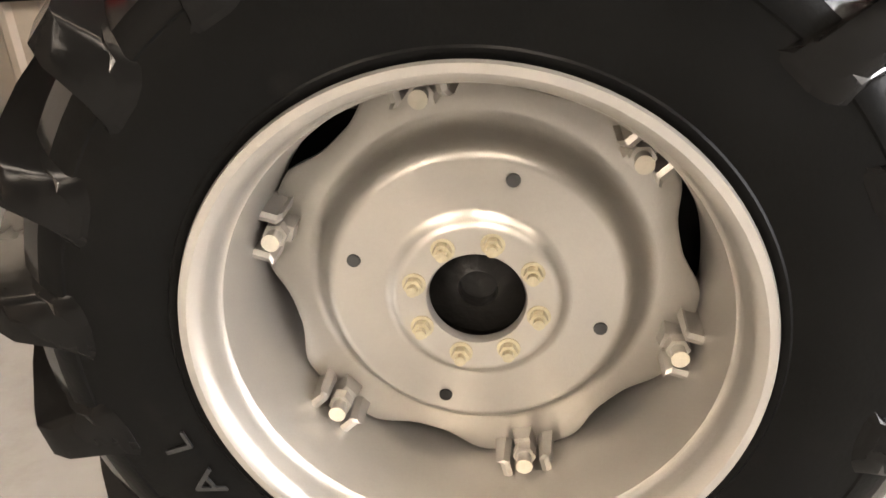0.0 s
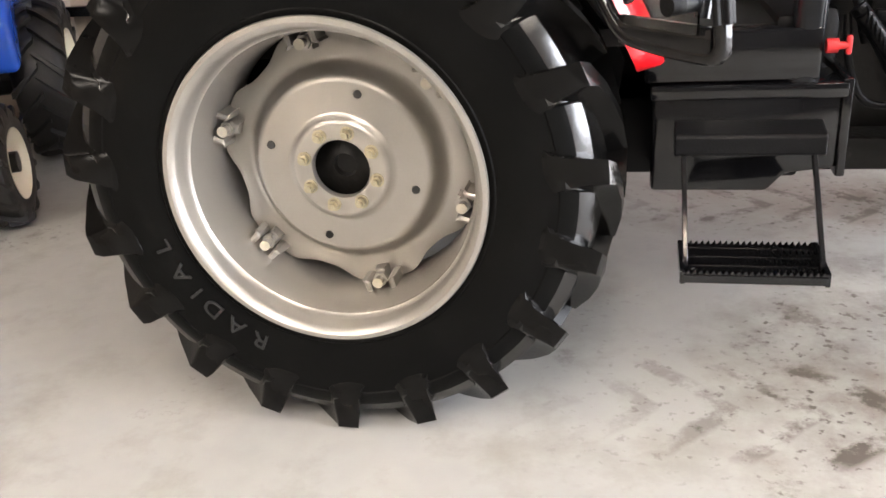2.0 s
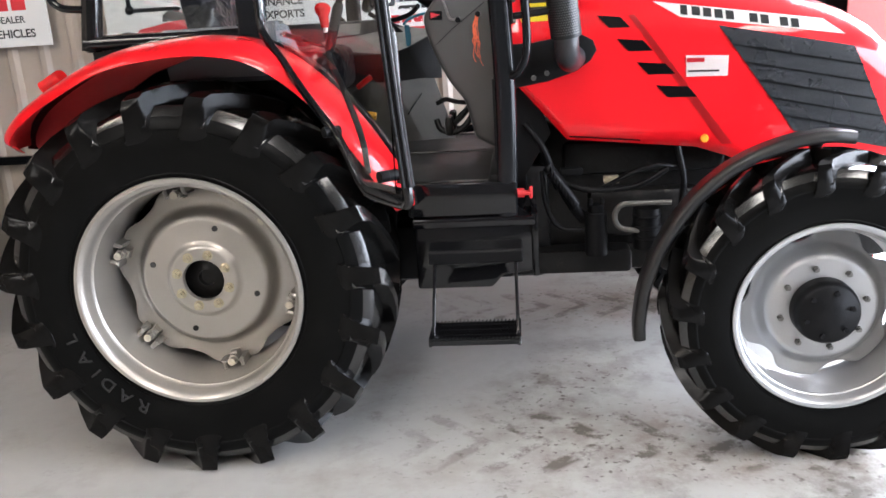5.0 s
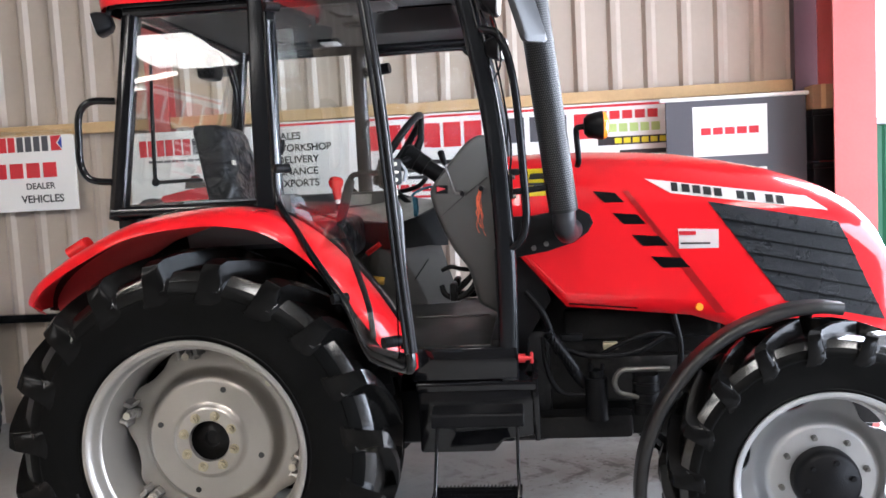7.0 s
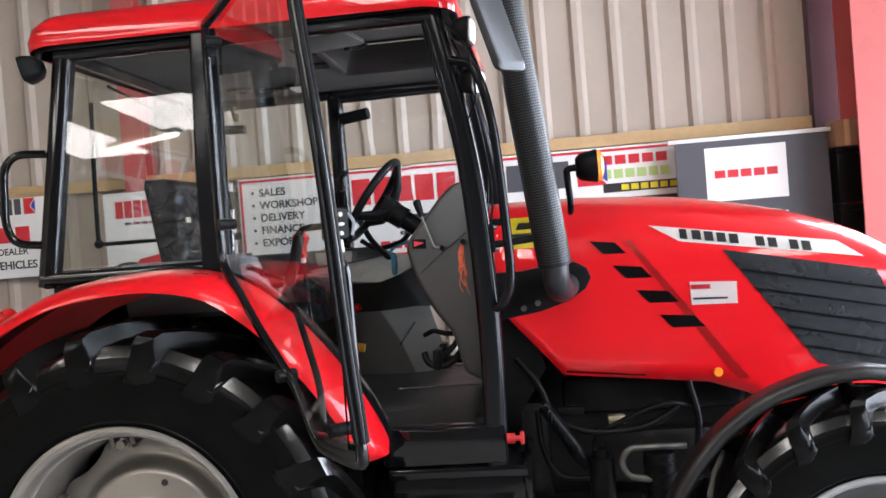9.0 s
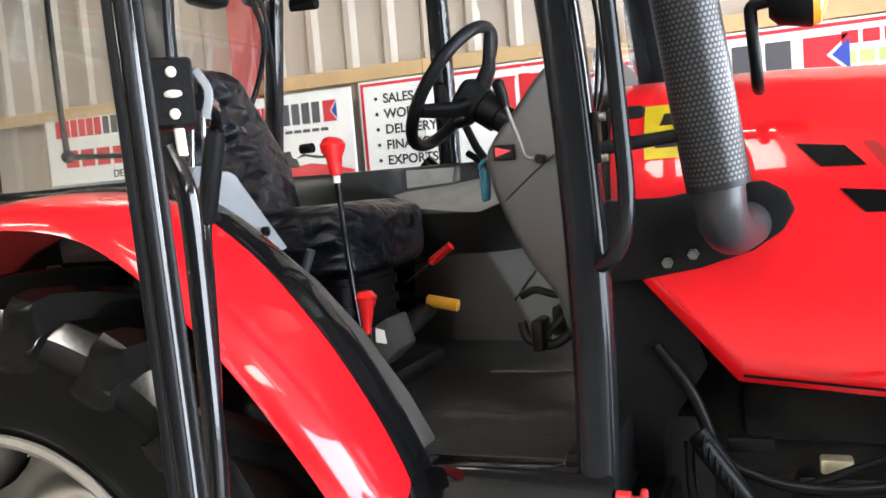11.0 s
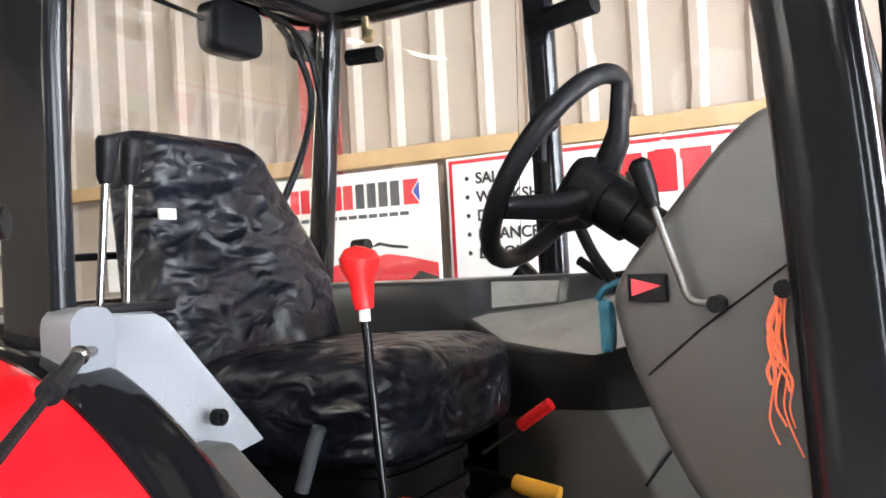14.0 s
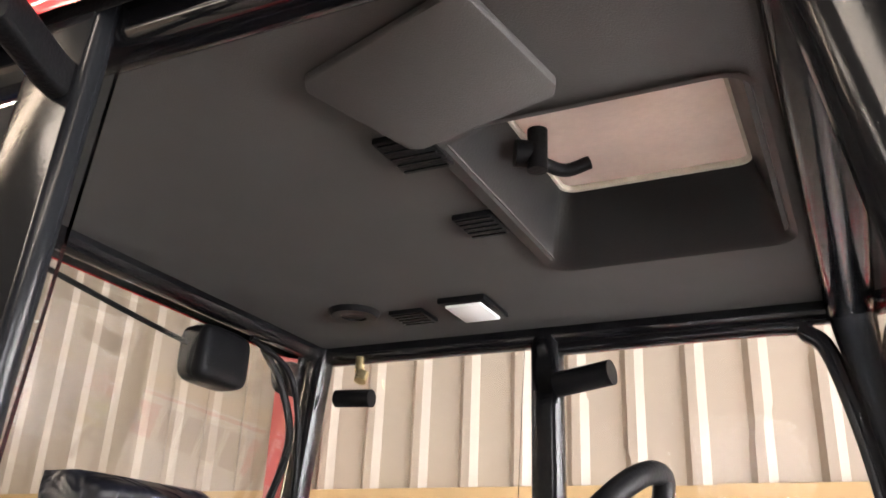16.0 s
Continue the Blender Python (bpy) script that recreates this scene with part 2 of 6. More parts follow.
def floor_material():
    """Painted grey concrete with dark tyre marks, scuffs and dust."""
    m = material("painted workshop floor", (0.345, 0.34, 0.325), 0.40, vary=0.17, big=1.3, fine=14, bump=0.14, spots=((0.25, 0.24, 0.215), 2.6, 0.50, 0.22))
    n, l = m.node_tree.nodes, m.node_tree.links
    b = n["Principled BSDF"]
    was = b.inputs["Base Color"].links[0].from_socket
    co = n.new("ShaderNodeTexCoord").outputs["Object"]
    sep = n.new("ShaderNodeSeparateXYZ")
    l.new(co, sep.inputs[0])
    # a dark soiled lane along the tractor's wheels
    sp = n.new("ShaderNodeTexNoise")
    sp.inputs["Scale"].default_value, sp.inputs["Detail"].default_value, sp.inputs["Roughness"].default_value = 7.0, 8, 0.7
    l.new(co, sp.inputs["Vector"])
    patch = n.new("ShaderNodeTexNoise")
    patch.inputs["Scale"].default_value, patch.inputs["Detail"].default_value = 1.1, 3
    l.new(co, patch.inputs["Vector"])
    mul = n.new("ShaderNodeMath")
    mul.operation = "MULTIPLY"
    l.new(sp.outputs[0], mul.inputs[0])
    l.new(patch.outputs[0], mul.inputs[1])
    def calc(op, *v):
        k = n.new("ShaderNodeMath")
        k.operation = op
        for i, q in enumerate(v):
            if isinstance(q, (int, float)):
                k.inputs[i].default_value = q
            else:
                l.new(q, k.inputs[i])
        return k.outputs[0]
    def ramp(v, lo, hi):
        k = n.new("ShaderNodeMapRange")
        k.inputs[1].default_value, k.inputs[2].default_value = lo, hi
        l.new(v, k.inputs[0])
        return k.outputs[0]
    soil = calc("MAXIMUM", ramp(mul.outputs[0], 0.33, 0.43), calc("MULTIPLY", ramp(mul.outputs[0], 0.25, 0.36), ramp(sep.outputs[0], 0.9, 2.0)))
    # prints of the bar tread, left along both wheel tracks
    wob = calc("ADD", calc("MULTIPLY", patch.outputs[0], 0.30), calc("MULTIPLY", sp.outputs[0], 0.10))
    prints, lane = None, None
    for track in (-0.76, 0.80):
        off = calc("ABSOLUTE", calc("ADD", sep.outputs[1], -track))
        bar = calc("SINE", calc("MULTIPLY", calc("ADD", calc("ADD", sep.outputs[0], off), wob), 27.0))
        one = calc("MULTIPLY", ramp(bar, 0.25, 0.75), ramp(off, 0.24, 0.19))
        prints = one if prints is None else calc("ADD", prints, one)
        wide = ramp(off, 0.42, 0.20)
        lane = wide if lane is None else calc("MAXIMUM", lane, wide)
    fade = ramp(sep.outputs[0], 0.35, 1.5)
    prints = calc("MULTIPLY", calc("MULTIPLY", prints, fade), ramp(sp.outputs[0], 0.43, 0.56))
    dirt = n.new("ShaderNodeTexNoise")
    dirt.inputs["Scale"].default_value, dirt.inputs["Detail"].default_value = 30.0, 4
    l.new(co, dirt.inputs["Vector"])
    specks = calc("MULTIPLY", ramp(dirt.outputs[0], 0.60, 0.68), calc("MAXIMUM", ramp(patch.outputs[0], 0.54, 0.68), calc("MULTIPLY", calc("MULTIPLY", fade, lane), ramp(patch.outputs[0], 0.30, 0.44))))
    total = calc("MINIMUM", calc("ADD", calc("ADD", calc("MULTIPLY", soil, 0.7), calc("MULTIPLY", prints, 0.95)), specks), 0.9)
    # thin brown dust dragged along the wheel tracks
    dust = n.new("ShaderNodeMix")
    dust.data_type = "RGBA"
    dust.inputs[7].default_value = (0.19, 0.15, 0.12, 1)
    l.new(calc("MULTIPLY", calc("MULTIPLY", lane, ramp(sep.outputs[0], 0.7, 1.7)), calc("MULTIPLY", ramp(sp.outputs[0], 0.30, 0.62), 0.75)), dust.inputs[0])
    l.new(was, dust.inputs[6])
    mx = n.new("ShaderNodeMix")
    mx.data_type = "RGBA"
    mx.inputs[7].default_value = (0.075, 0.060, 0.048, 1)
    l.new(total, mx.inputs[0])
    l.new(dust.outputs[2], mx.inputs[6])
    l.new(mx.outputs[2], b.inputs["Base Color"])
    return m


FLOOR = floor_material()


# ---- building blocks ----
def part(name, bm, mat, parent=None, label="", smooth=True):
    me = bpy.data.meshes.new(name)
    bmesh.ops.recalc_face_normals(bm, faces=bm.faces)
    bm.to_mesh(me)
    bm.free()
    for m in (mat if isinstance(mat, (list, tuple)) else [mat]):
        me.materials.append(m)
    me.polygons.foreach_set("use_smooth", [smooth] * len(me.polygons))
    if smooth:
        me.set_sharp_from_angle(angle=radians(38))
    ob = new(name, me)
    if parent:
        ob.parent = parent
    if label:
        ob["label"] = label
    return ob


def again(name, ob, m, parent, label=""):
    """The same mesh once more, at another pose."""
    o = new(name, ob.data)
    o.parent = parent
    o.matrix_basis = m
    if label:
        o["label"] = label
    return o


def thing(name, label, category, place=(0, 0, 0), group="", kind=""):
    e = new(name)
    e.location = place
    e.empty_display_size = 0.1
    return tagged(e, label, category, group, kind)


def B():
    return bmesh.new()


def rings(bm, rows, closed=True, caps=True):
    """Skins a list of equally long rings of points."""
    vs = [[bm.verts.new(p) for p in r] for r in rows]
    k = len(rows[0])
    for a, b in zip(vs, vs[1:]):
        for i in range(k if closed else k - 1):
            j = (i + 1) % k
            bm.faces.new((a[i], a[j], b[j], b[i]))
    if caps and closed:
        bm.faces.new(vs[0][::-1])
        bm.faces.new(vs[-1])
    return bm


def box(bm, lo, hi, bevel=0.0, seg=2):
    c = [(a + b) / 2 for a, b in zip(lo, hi)]
    s = [abs(b - a) for a, b in zip(lo, hi)]
    g = bmesh.ops.create_cube(bm, size=1, matrix=Matrix.Translation(c) @ Matrix.Diagonal((*s, 1)))
    if bevel:
        es = list({e for v in g["verts"] for e in v.link_edges})
        bmesh.ops.bevel(bm, geom=es, offset=min(bevel, min(s) * 0.45), segments=seg, affect="EDGES", profile=0.5)
    return bm


def prism(bm, poly, y0, y1, bevel=0.0, seg=2, axis="y"):
    """A plate whose outline is given in x and z, from y0 to y1 (axis z: outline in x and y)."""
    def at(p, d):
        return (p[0], d, p[1]) if axis == "y" else ((p[0], p[1], d) if axis == "z" else (d, p[0], p[1]))
    a = [bm.verts.new(at(p, y0)) for p in poly]
    b = [bm.verts.new(at(p, y1)) for p in poly]
    fs = [bm.faces.new(a[::-1]), bm.faces.new(b)]
    k = len(poly)
    for i in range(k):
        fs.append(bm.faces.new((a[i], a[(i + 1) % k], b[(i + 1) % k], b[i])))
    bmesh.ops.recalc_face_normals(bm, faces=fs)
    if bevel:
        es = list({e for f in fs for e in f.edges})
        bmesh.ops.bevel(bm, geom=es, offset=bevel, segments=seg, affect="EDGES", profile=0.5, clamp_overlap=True)
    return bm


def smooth_path(pts, step=6):
    p = [Vector(q) for q in pts]
    if len(p) < 3:
        return p
    out = []
    q = [p[0] * 2 - p[1]] + p + [p[-1] * 2 - p[-2]]
    for i in range(1, len(q) - 2):
        for k in range(step):
            t = k / step
            a, b, c, d = q[i - 1], q[i], q[i + 1], q[i + 2]
            out.append(0.5 * ((2 * b) + (c - a) * t + (2 * a - 5 * b + 4 * c - d) * t * t + (3 * b - a - 3 * c + d) * t ** 3))
    out.append(p[-1])
    return out


def sweep(bm, pts, prof, up=(0, 0, 1), scale=None):
    """Carries an outline (u across, v along up) along a line of points."""
    pts = [Vector(p) for p in pts]
    rows = []
    for i, p in enumerate(pts):
        t = (pts[min(i + 1, len(pts) - 1)] - pts[max(i - 1, 0)]).normalized()
        s = t.cross(Vector(up))
        s = s.normalized() if s.length > 1e-5 else Vector((1, 0, 0))
        v = s.cross(t).normalized()
        k = scale[i] if scale else 1
        rows.append([p + s * (a * k) + v * (b * k) for a, b in prof])
    return rings(bm, rows)


def disc(r, k=12):
    return [(r * math.cos(2 * math.pi * i / k), r * math.sin(2 * math.pi * i / k)) for i in range(k)]


def slab(w, h, r=0.2, k=3):
    """A rounded rectangle."""
    r = r * min(w, h)
    out = []
    for cx, cy, a0 in ((w / 2 - r, h / 2 - r, 0), (-w / 2 + r, h / 2 - r, 90), (-w / 2 + r, -h / 2 + r, 180), (w / 2 - r, -h / 2 + r, 270)):
        for i in range(k + 1):
            a = radians(a0 + 90 * i / k)
            out.append((cx + r * math.cos(a), cy + r * math.sin(a)))
    return out


def tube(bm, pts, r, k=10, soft=True, up=(0.13, 0.21, 0.97)):
    return sweep(bm, smooth_path(pts) if soft else pts, disc(r, k), up)


def lathe(bm, prof, centre, axis="y", k=48, closed=False, sign=1):
    """Turns (radius, along) round an axis through centre."""
    cx, cy, cz = centre
    rows = []
    for i in range(k):
        a = 2 * math.pi * i / k
        c, s = math.cos(a), math.sin(a)
        if axis == "y":
            rows.append([(cx + r * c, cy + sign * d, cz + r * s) for r, d in prof])
        elif axis == "z":
            rows.append([(cx + r * c, cy + r * s, cz + d) for r, d in prof])
        else:
            rows.append([(cx + d, cy + r * c, cz + r * s) for r, d in prof])
    rows.append(rows[0])
    vs = [[bm.verts.new(p) for p in r] for r in rows[:-1]]
    vs.append(vs[0])
    n = len(prof)
    for a, b in zip(vs, vs[1:]):
        for i in range(n if closed else n - 1):
            j = (i + 1) % n
            bm.faces.new((a[i], a[j], b[j], b[i]))
    return bm


def cyl(bm, p0, p1, r, k=14, r1=None):
    d = Vector(p1) - Vector(p0)
    up = (0, 0, 1) if abs(d.normalized().z) < 0.9 else (1, 0, 0)
    return sweep(bm, [p0, p1], disc(r, k), up, scale=[1, (r1 / r if r1 else 1)])


def lettering(body, size, at_pose, mat, parent, name="lettering", depth=0.001, align="CENTER", squeeze=1.0, bold=0.0):
    cu = bpy.data.curves.new("text", "FONT")
    cu.body, cu.size, cu.extrude, cu.align_x, cu.offset = body, size, depth, align, bold
    o = bpy.data.objects.new("text", cu)
    scene.collection.objects.link(o)
    me = bpy.data.meshes.new_from_object(o)
    bpy.data.objects.remove(o)
    me.materials.clear()
    me.materials.append(mat)
    ob = new(name, me)
    ob.parent = parent
    ob.matrix_basis = at_pose @ Matrix.Diagonal((squeeze, 1, 1, 1))
    return ob


# ---- the workshop ----
WALL_Y = 2.0
ROOF_Z = 4.6
bm = B()
box(bm, (-60, -60, -0.3), (60, 60, 0.0))
ground = tagged(part("floor", bm, FLOOR, smooth=False), "pale painted concrete workshop floor with tyre marks", "floor", kind="structure")


def cladding(name, x0, x1, y, z0, z1, front, along="x", mat=CLAD):
    """Trapezoid-ribbed steel sheet standing along x (or y), with its ribs towards front."""
    bm = B()
    pitch, deep = 0.229, 0.024
    line = []
    k = int(math.ceil((x1 - x0) / pitch))
    for i in range(k):
        a = x0 + i * pitch
        for u, d in ((0.0, 0.0), (0.14, 0.0), (0.165, 1.0), (0.20, 1.0)):
            if a + u < x1:
                line.append((a + u, d * deep * front))
    line.append((x1, 0))
    pts = line + [(line[-1][0], -0.1 * front), (line[0][0], -0.1 * front)]
    prism(bm, [(u, y + d) if along == "x" else (y + d, u) for u, d in pts], z0, z1, axis="z")
    return tagged(part(name, bm, mat, smooth=False), "beige ribbed steel wall cladding", "wall", kind="structure")


cladding("wall_north", -8.654, 3.29, WALL_Y + 0.035, 0, ROOF_Z, -1)
# unseen walls added to close the room; the south one darkened against reflections
cladding("wall_west", -14.0, 2.1, -8.5, 0, ROOF_Z, 1, along="y")
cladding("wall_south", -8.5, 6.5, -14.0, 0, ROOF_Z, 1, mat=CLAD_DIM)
bm = B()
box(bm, (3.26, WALL_Y + 0.1, 3.6), (6.5, WALL_Y + 0.25, ROOF_Z))
tagged(part("wall_lintel", bm, CLAD, smooth=False), "beige cladding above the open doorway", "wall", kind="structure")
# unseen end wall, added in the dark sheet that cuts reflections
bm = B()
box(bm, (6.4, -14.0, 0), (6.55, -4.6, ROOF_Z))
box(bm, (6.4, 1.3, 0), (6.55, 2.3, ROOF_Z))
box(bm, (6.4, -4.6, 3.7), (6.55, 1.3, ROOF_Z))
tagged(part("wall_east", bm, CLAD_DIM, smooth=False), "unseen dark steel end wall with an open loading bay", "wall", kind="structure")
# roof with translucent strips; only the first is known, four are added for light
bm = B()
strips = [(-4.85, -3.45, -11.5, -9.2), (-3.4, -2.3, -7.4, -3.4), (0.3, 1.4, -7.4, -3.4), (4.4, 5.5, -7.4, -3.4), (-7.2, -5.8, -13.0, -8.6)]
edges = [-8.6, -7.2, -5.8, -4.85, -3.45, -3.4, -2.3, 0.3, 1.4, 4.4, 5.5, 6.6]
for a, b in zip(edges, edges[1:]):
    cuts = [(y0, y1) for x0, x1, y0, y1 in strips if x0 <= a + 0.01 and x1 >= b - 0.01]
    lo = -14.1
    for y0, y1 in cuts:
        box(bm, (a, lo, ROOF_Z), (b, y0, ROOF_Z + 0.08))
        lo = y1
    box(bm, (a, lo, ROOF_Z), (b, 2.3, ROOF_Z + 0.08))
tagged(part("ceiling", bm, CLAD_DIM, smooth=False), "dark steel roof sheets, added out of view to cut reflections", "ceiling", kind="structure")
# the strips glow themselves; all but the first are added light sources
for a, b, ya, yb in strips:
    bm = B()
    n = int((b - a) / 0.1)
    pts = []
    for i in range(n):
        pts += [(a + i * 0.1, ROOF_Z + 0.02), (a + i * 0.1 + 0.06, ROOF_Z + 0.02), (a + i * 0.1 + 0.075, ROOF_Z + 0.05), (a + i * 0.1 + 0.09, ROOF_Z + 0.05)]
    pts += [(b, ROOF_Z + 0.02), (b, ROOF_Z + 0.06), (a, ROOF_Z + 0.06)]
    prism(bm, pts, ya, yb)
    tagged(part("skylight", bm, SKYLIGHT, smooth=False), "translucent ribbed roof sheet, glowing to light the room", "skylight", group="skylights", kind="structure")
# the last lamp is known by its reflection; three are added for light
for x, y, turn in ((-2.7, -2.2, 0), (0.9, -2.2, 0), (4.2, -2.2, 0), (-4.35, -9.55, 24)):
    lamp = thing("strip_light", "white fluorescent strip light hanging from the roof, lit", "light", (x, y, ROOF_Z - 0.55), "strip lights")
    lamp.rotation_euler.z = radians(turn)
    bm = B()
    box(bm, (-0.75, -0.05, 0.03), (0.75, 0.05, 0.09), 0.01)
    part("body", bm, WHITE, lamp)
    bm = B()
    cyl(bm, (-0.73, 0, -0.005), (0.73, 0, -0.005), 0.034)
    part("tube", bm, TUBE, lamp, "glowing white tube")
    for s in (-0.6, 0.6):
        bm = B()
        cyl(bm, (s, 0, 0.09), (s, 0, 0.56), 0.004, 6)
        part("hanger", bm, STEEL, lamp)


def i_beam(name, x, y, z1, w=0.24, d=0.28, turn=0):
    bm = B()
    t = 0.014
    p = [(-w / 2, -d / 2), (w / 2, -d / 2), (w / 2, -d / 2 + t), (t / 2, -d / 2 + t), (t / 2, d / 2 - t), (w / 2, d / 2 - t), (w / 2, d / 2), (-w / 2, d / 2), (-w / 2, d / 2 - t), (-t / 2, d / 2 - t), (-t / 2, -d / 2 + t), (-w / 2, -d / 2 + t)]
    prism(bm, p, 0, z1, axis="z")
    ob = part(name, bm, COLUMN, smooth=False)
    ob.matrix_basis = pose(x, y, 0, 0, 0, turn)
    return tagged(ob, "red oxide painted steel column", "column", kind="structure")


i_beam("column_1", 3.165, 1.62, ROOF_Z)
# dark strip added for the unlit zone between cladding and column
bm = B()
box(bm, (2.955, WALL_Y - 0.09, 0), (3.28, WALL_Y + 0.005, ROOF_Z))
tagged(part("trim_shade_strip", bm, material("dark purple shade colour", (0.055, 0.035, 0.045), 0.5, vary=0.2, big=3), smooth=False), "added dark strip for the unlit zone at the cladding's end", "post", kind="structure")
i_beam("column_2", -1.275, 1.935, ROOF_Z, w=0.15, d=0.12)
bm = B()
sweep(bm, [(-1.20, 1.7, 3.35), (-2.1, 1.7, ROOF_Z)], slab(0.09, 0.09))
sweep(bm, [(-1.20, 1.7, 3.5), (-0.4, 1.7, ROOF_Z)], slab(0.09, 0.09))
tagged(part("trim_brace", bm, COLUMN, smooth=False), "dark red steel knee braces at a column", "brace", kind="structure")
bm = B()
box(bm, (-3.4, WALL_Y - 0.055, 2.085), (2.95, WALL_Y, 2.16), 0.004)
tagged(part("trim_rail", bm, WOOD, smooth=False), "pale timber rail fixed along the cladding", "rail", kind="structure")
bm = B()
box(bm, (-3.6, WALL_Y - 0.06, 0.76), (2.95, WALL_Y - 0.001, 0.82), 0.004)
tagged(part("trim_low_rail", bm, BLACK, smooth=False), "dark steel rail along the lower wall", "rail", kind="structure")

# outside the doorway
bm = B()
box(bm, (-20, 60, -1), (60, 60.5, 30))
tagged(part("backdrop", bm, glow("bright overcast distance", (0.95, 0.98, 1.0), 2.6), smooth=False), "pale overcast sky beyond the yard", "sky", kind="structure")
yard = thing("shed", "green corrugated steel shed outside the doorway", "shed", (5.2, 5.2, 0))
bm = B()
line = [(-1.9, 2.0), (2.9, 2.0)]
for i in range(24):
    line += [(2.9 - i * 0.2, 0.0), (2.8 - i * 0.2, 0.0), (2.78 - i * 0.2, 0.03), (2.72 - i * 0.2, 0.03)]
prism(bm, line + [(-1.9, 0.0)], 0, 1.95, axis="z")
part("wall", bm, GREEN, yard, smooth=False)
bm = B()
box(bm, (-2.0, -0.1, 1.95), (3.0, 2.1, 2.02), 0.01)
part("roof", bm, PALE_SILVER, yard, "pale metal roof edge", smooth=False)
door_light = new("doorway_daylight", bpy.data.lights.new("doorway_daylight", "AREA"))
door_light.data.shape, door_light.data.size, door_light.data.size_y = "RECTANGLE", 3.0, 3.3
door_light.data.energy, door_light.data.color = DOOR_LAMP, (0.92, 0.96, 1.0)
door_light.matrix_world = look((4.9, 2.2, 1.8), (4.6, -2.0, 1.2))
bay_light = new("bay_daylight", bpy.data.lights.new("bay_daylight", "AREA"))
bay_light.data.shape, bay_light.data.size, bay_light.data.size_y = "RECTANGLE", 5.8, 3.5
bay_light.data.energy, bay_light.data.color = BAY_LAMP, (0.88, 0.94, 1.0)
bay_light.matrix_world = look((6.35, -1.65, 1.85), (0.0, -1.65, 1.3))


# ---- signs ----
def board(name, label, x0, x1, z0, z1, y=1.945, border=0.0, mat=WHITE, tilt=0.0):
    s = thing(name, label, "sign", ((x0 + x1) / 2, y, z0))
    w, h = x1 - x0, z1 - z0
    bm = B()
    box(bm, (-w / 2, 0, 0), (w / 2, 0.018, h), 0.002)
    part("panel", bm, mat, s, smooth=False)
    if border:
        bm = B()
        o = 0.012
        for lo, hi in (((-w / 2 + o, o), (w / 2 - o, o + border)), ((-w / 2 + o, h - o - border), (w / 2 - o, h - o)), ((-w / 2 + o, o + border), (-w / 2 + o + border, h - o - border)), ((w / 2 - o - border, o + border), (w / 2 - o, h - o - border))):
            box(bm, (lo[0], -0.0015, lo[1]), (hi[0], 0.001, hi[1]))
        part("border", bm, SIGN_RED, s, "printed red border", smooth=False)
    return s, w, h


def bars(s, mat, rows, name="print", lift=0.0):
    """Plain printed bars: x0, z0, x1, z1 on the board's face."""
    for x0, z0, x1, z1 in rows:
        bm = B()
        box(bm, (x0, -0.0016 - lift, z0), (x1, 0.001 - lift, z1))
        part(name, bm, mat, s, smooth=False)


def words(s, body, x, z, size, mat, align="LEFT", squeeze=1.0, bold=0.0):
    return lettering(body, size, pose(x, -0.001, z, 90, 0, 0), mat, s, align=align, squeeze=squeeze, bold=bold)


def block_mark(s, x0, z0, w, h, dark=SIGN_RED, light=BANNER):
    """A two-coloured mark with a blue and red square at its end, as plain blocks."""
    n = 6
    u = w / 11.6
    bars(s, dark, [(x0 + i * u, z0, x0 + (i + 0.84) * u, z0 + h) for i in range(n)], "mark")
    bars(s, light, [(x0 + (n + 0.1 + i) * u, z0, x0 + (n + 0.85 + i) * u, z0 + h) for i in range(4)], "mark")
    a = x0 + 10.2 * u
    bm = B()
    prism(bm, [(a, z0), (a + 1.3 * u, z0), (a + 0.65 * u, z0 + h / 2), (a + 1.3 * u, z0 + h), (a, z0 + h)], -0.0016, 0.001)
    part("mark", bm, SIGN_RED, s, smooth=False)
    bm = B()
    prism(bm, [(a + 1.3 * u, z0 + 0.1 * h), (a + 1.3 * u, z0 + 0.9 * h), (a + 0.8 * u, z0 + h / 2)], -0.0022, 0.001)
    part("mark", bm, SIGN_BLUE, s, smooth=False)


s, w, h = board("dealer_sign", "white dealer sign with red and black print", -2.82, -1.94, 1.56, 2.13)
block_mark(s, -0.36, 0.42, 0.72, 0.105)
bars(s, SIGN_RED, [(-0.30 + i * 0.125, 0.235, -0.20 + i * 0.125, 0.34) for i in range(5)], "mark")
words(s, "DEALER", 0.17, 0.155, 0.062, SIGN_BLACK, "CENTER", bold=0.001)
words(s, "VEHICLES", 0.18, 0.06, 0.075, SIGN_BLACK, "CENTER", bold=0.0015)

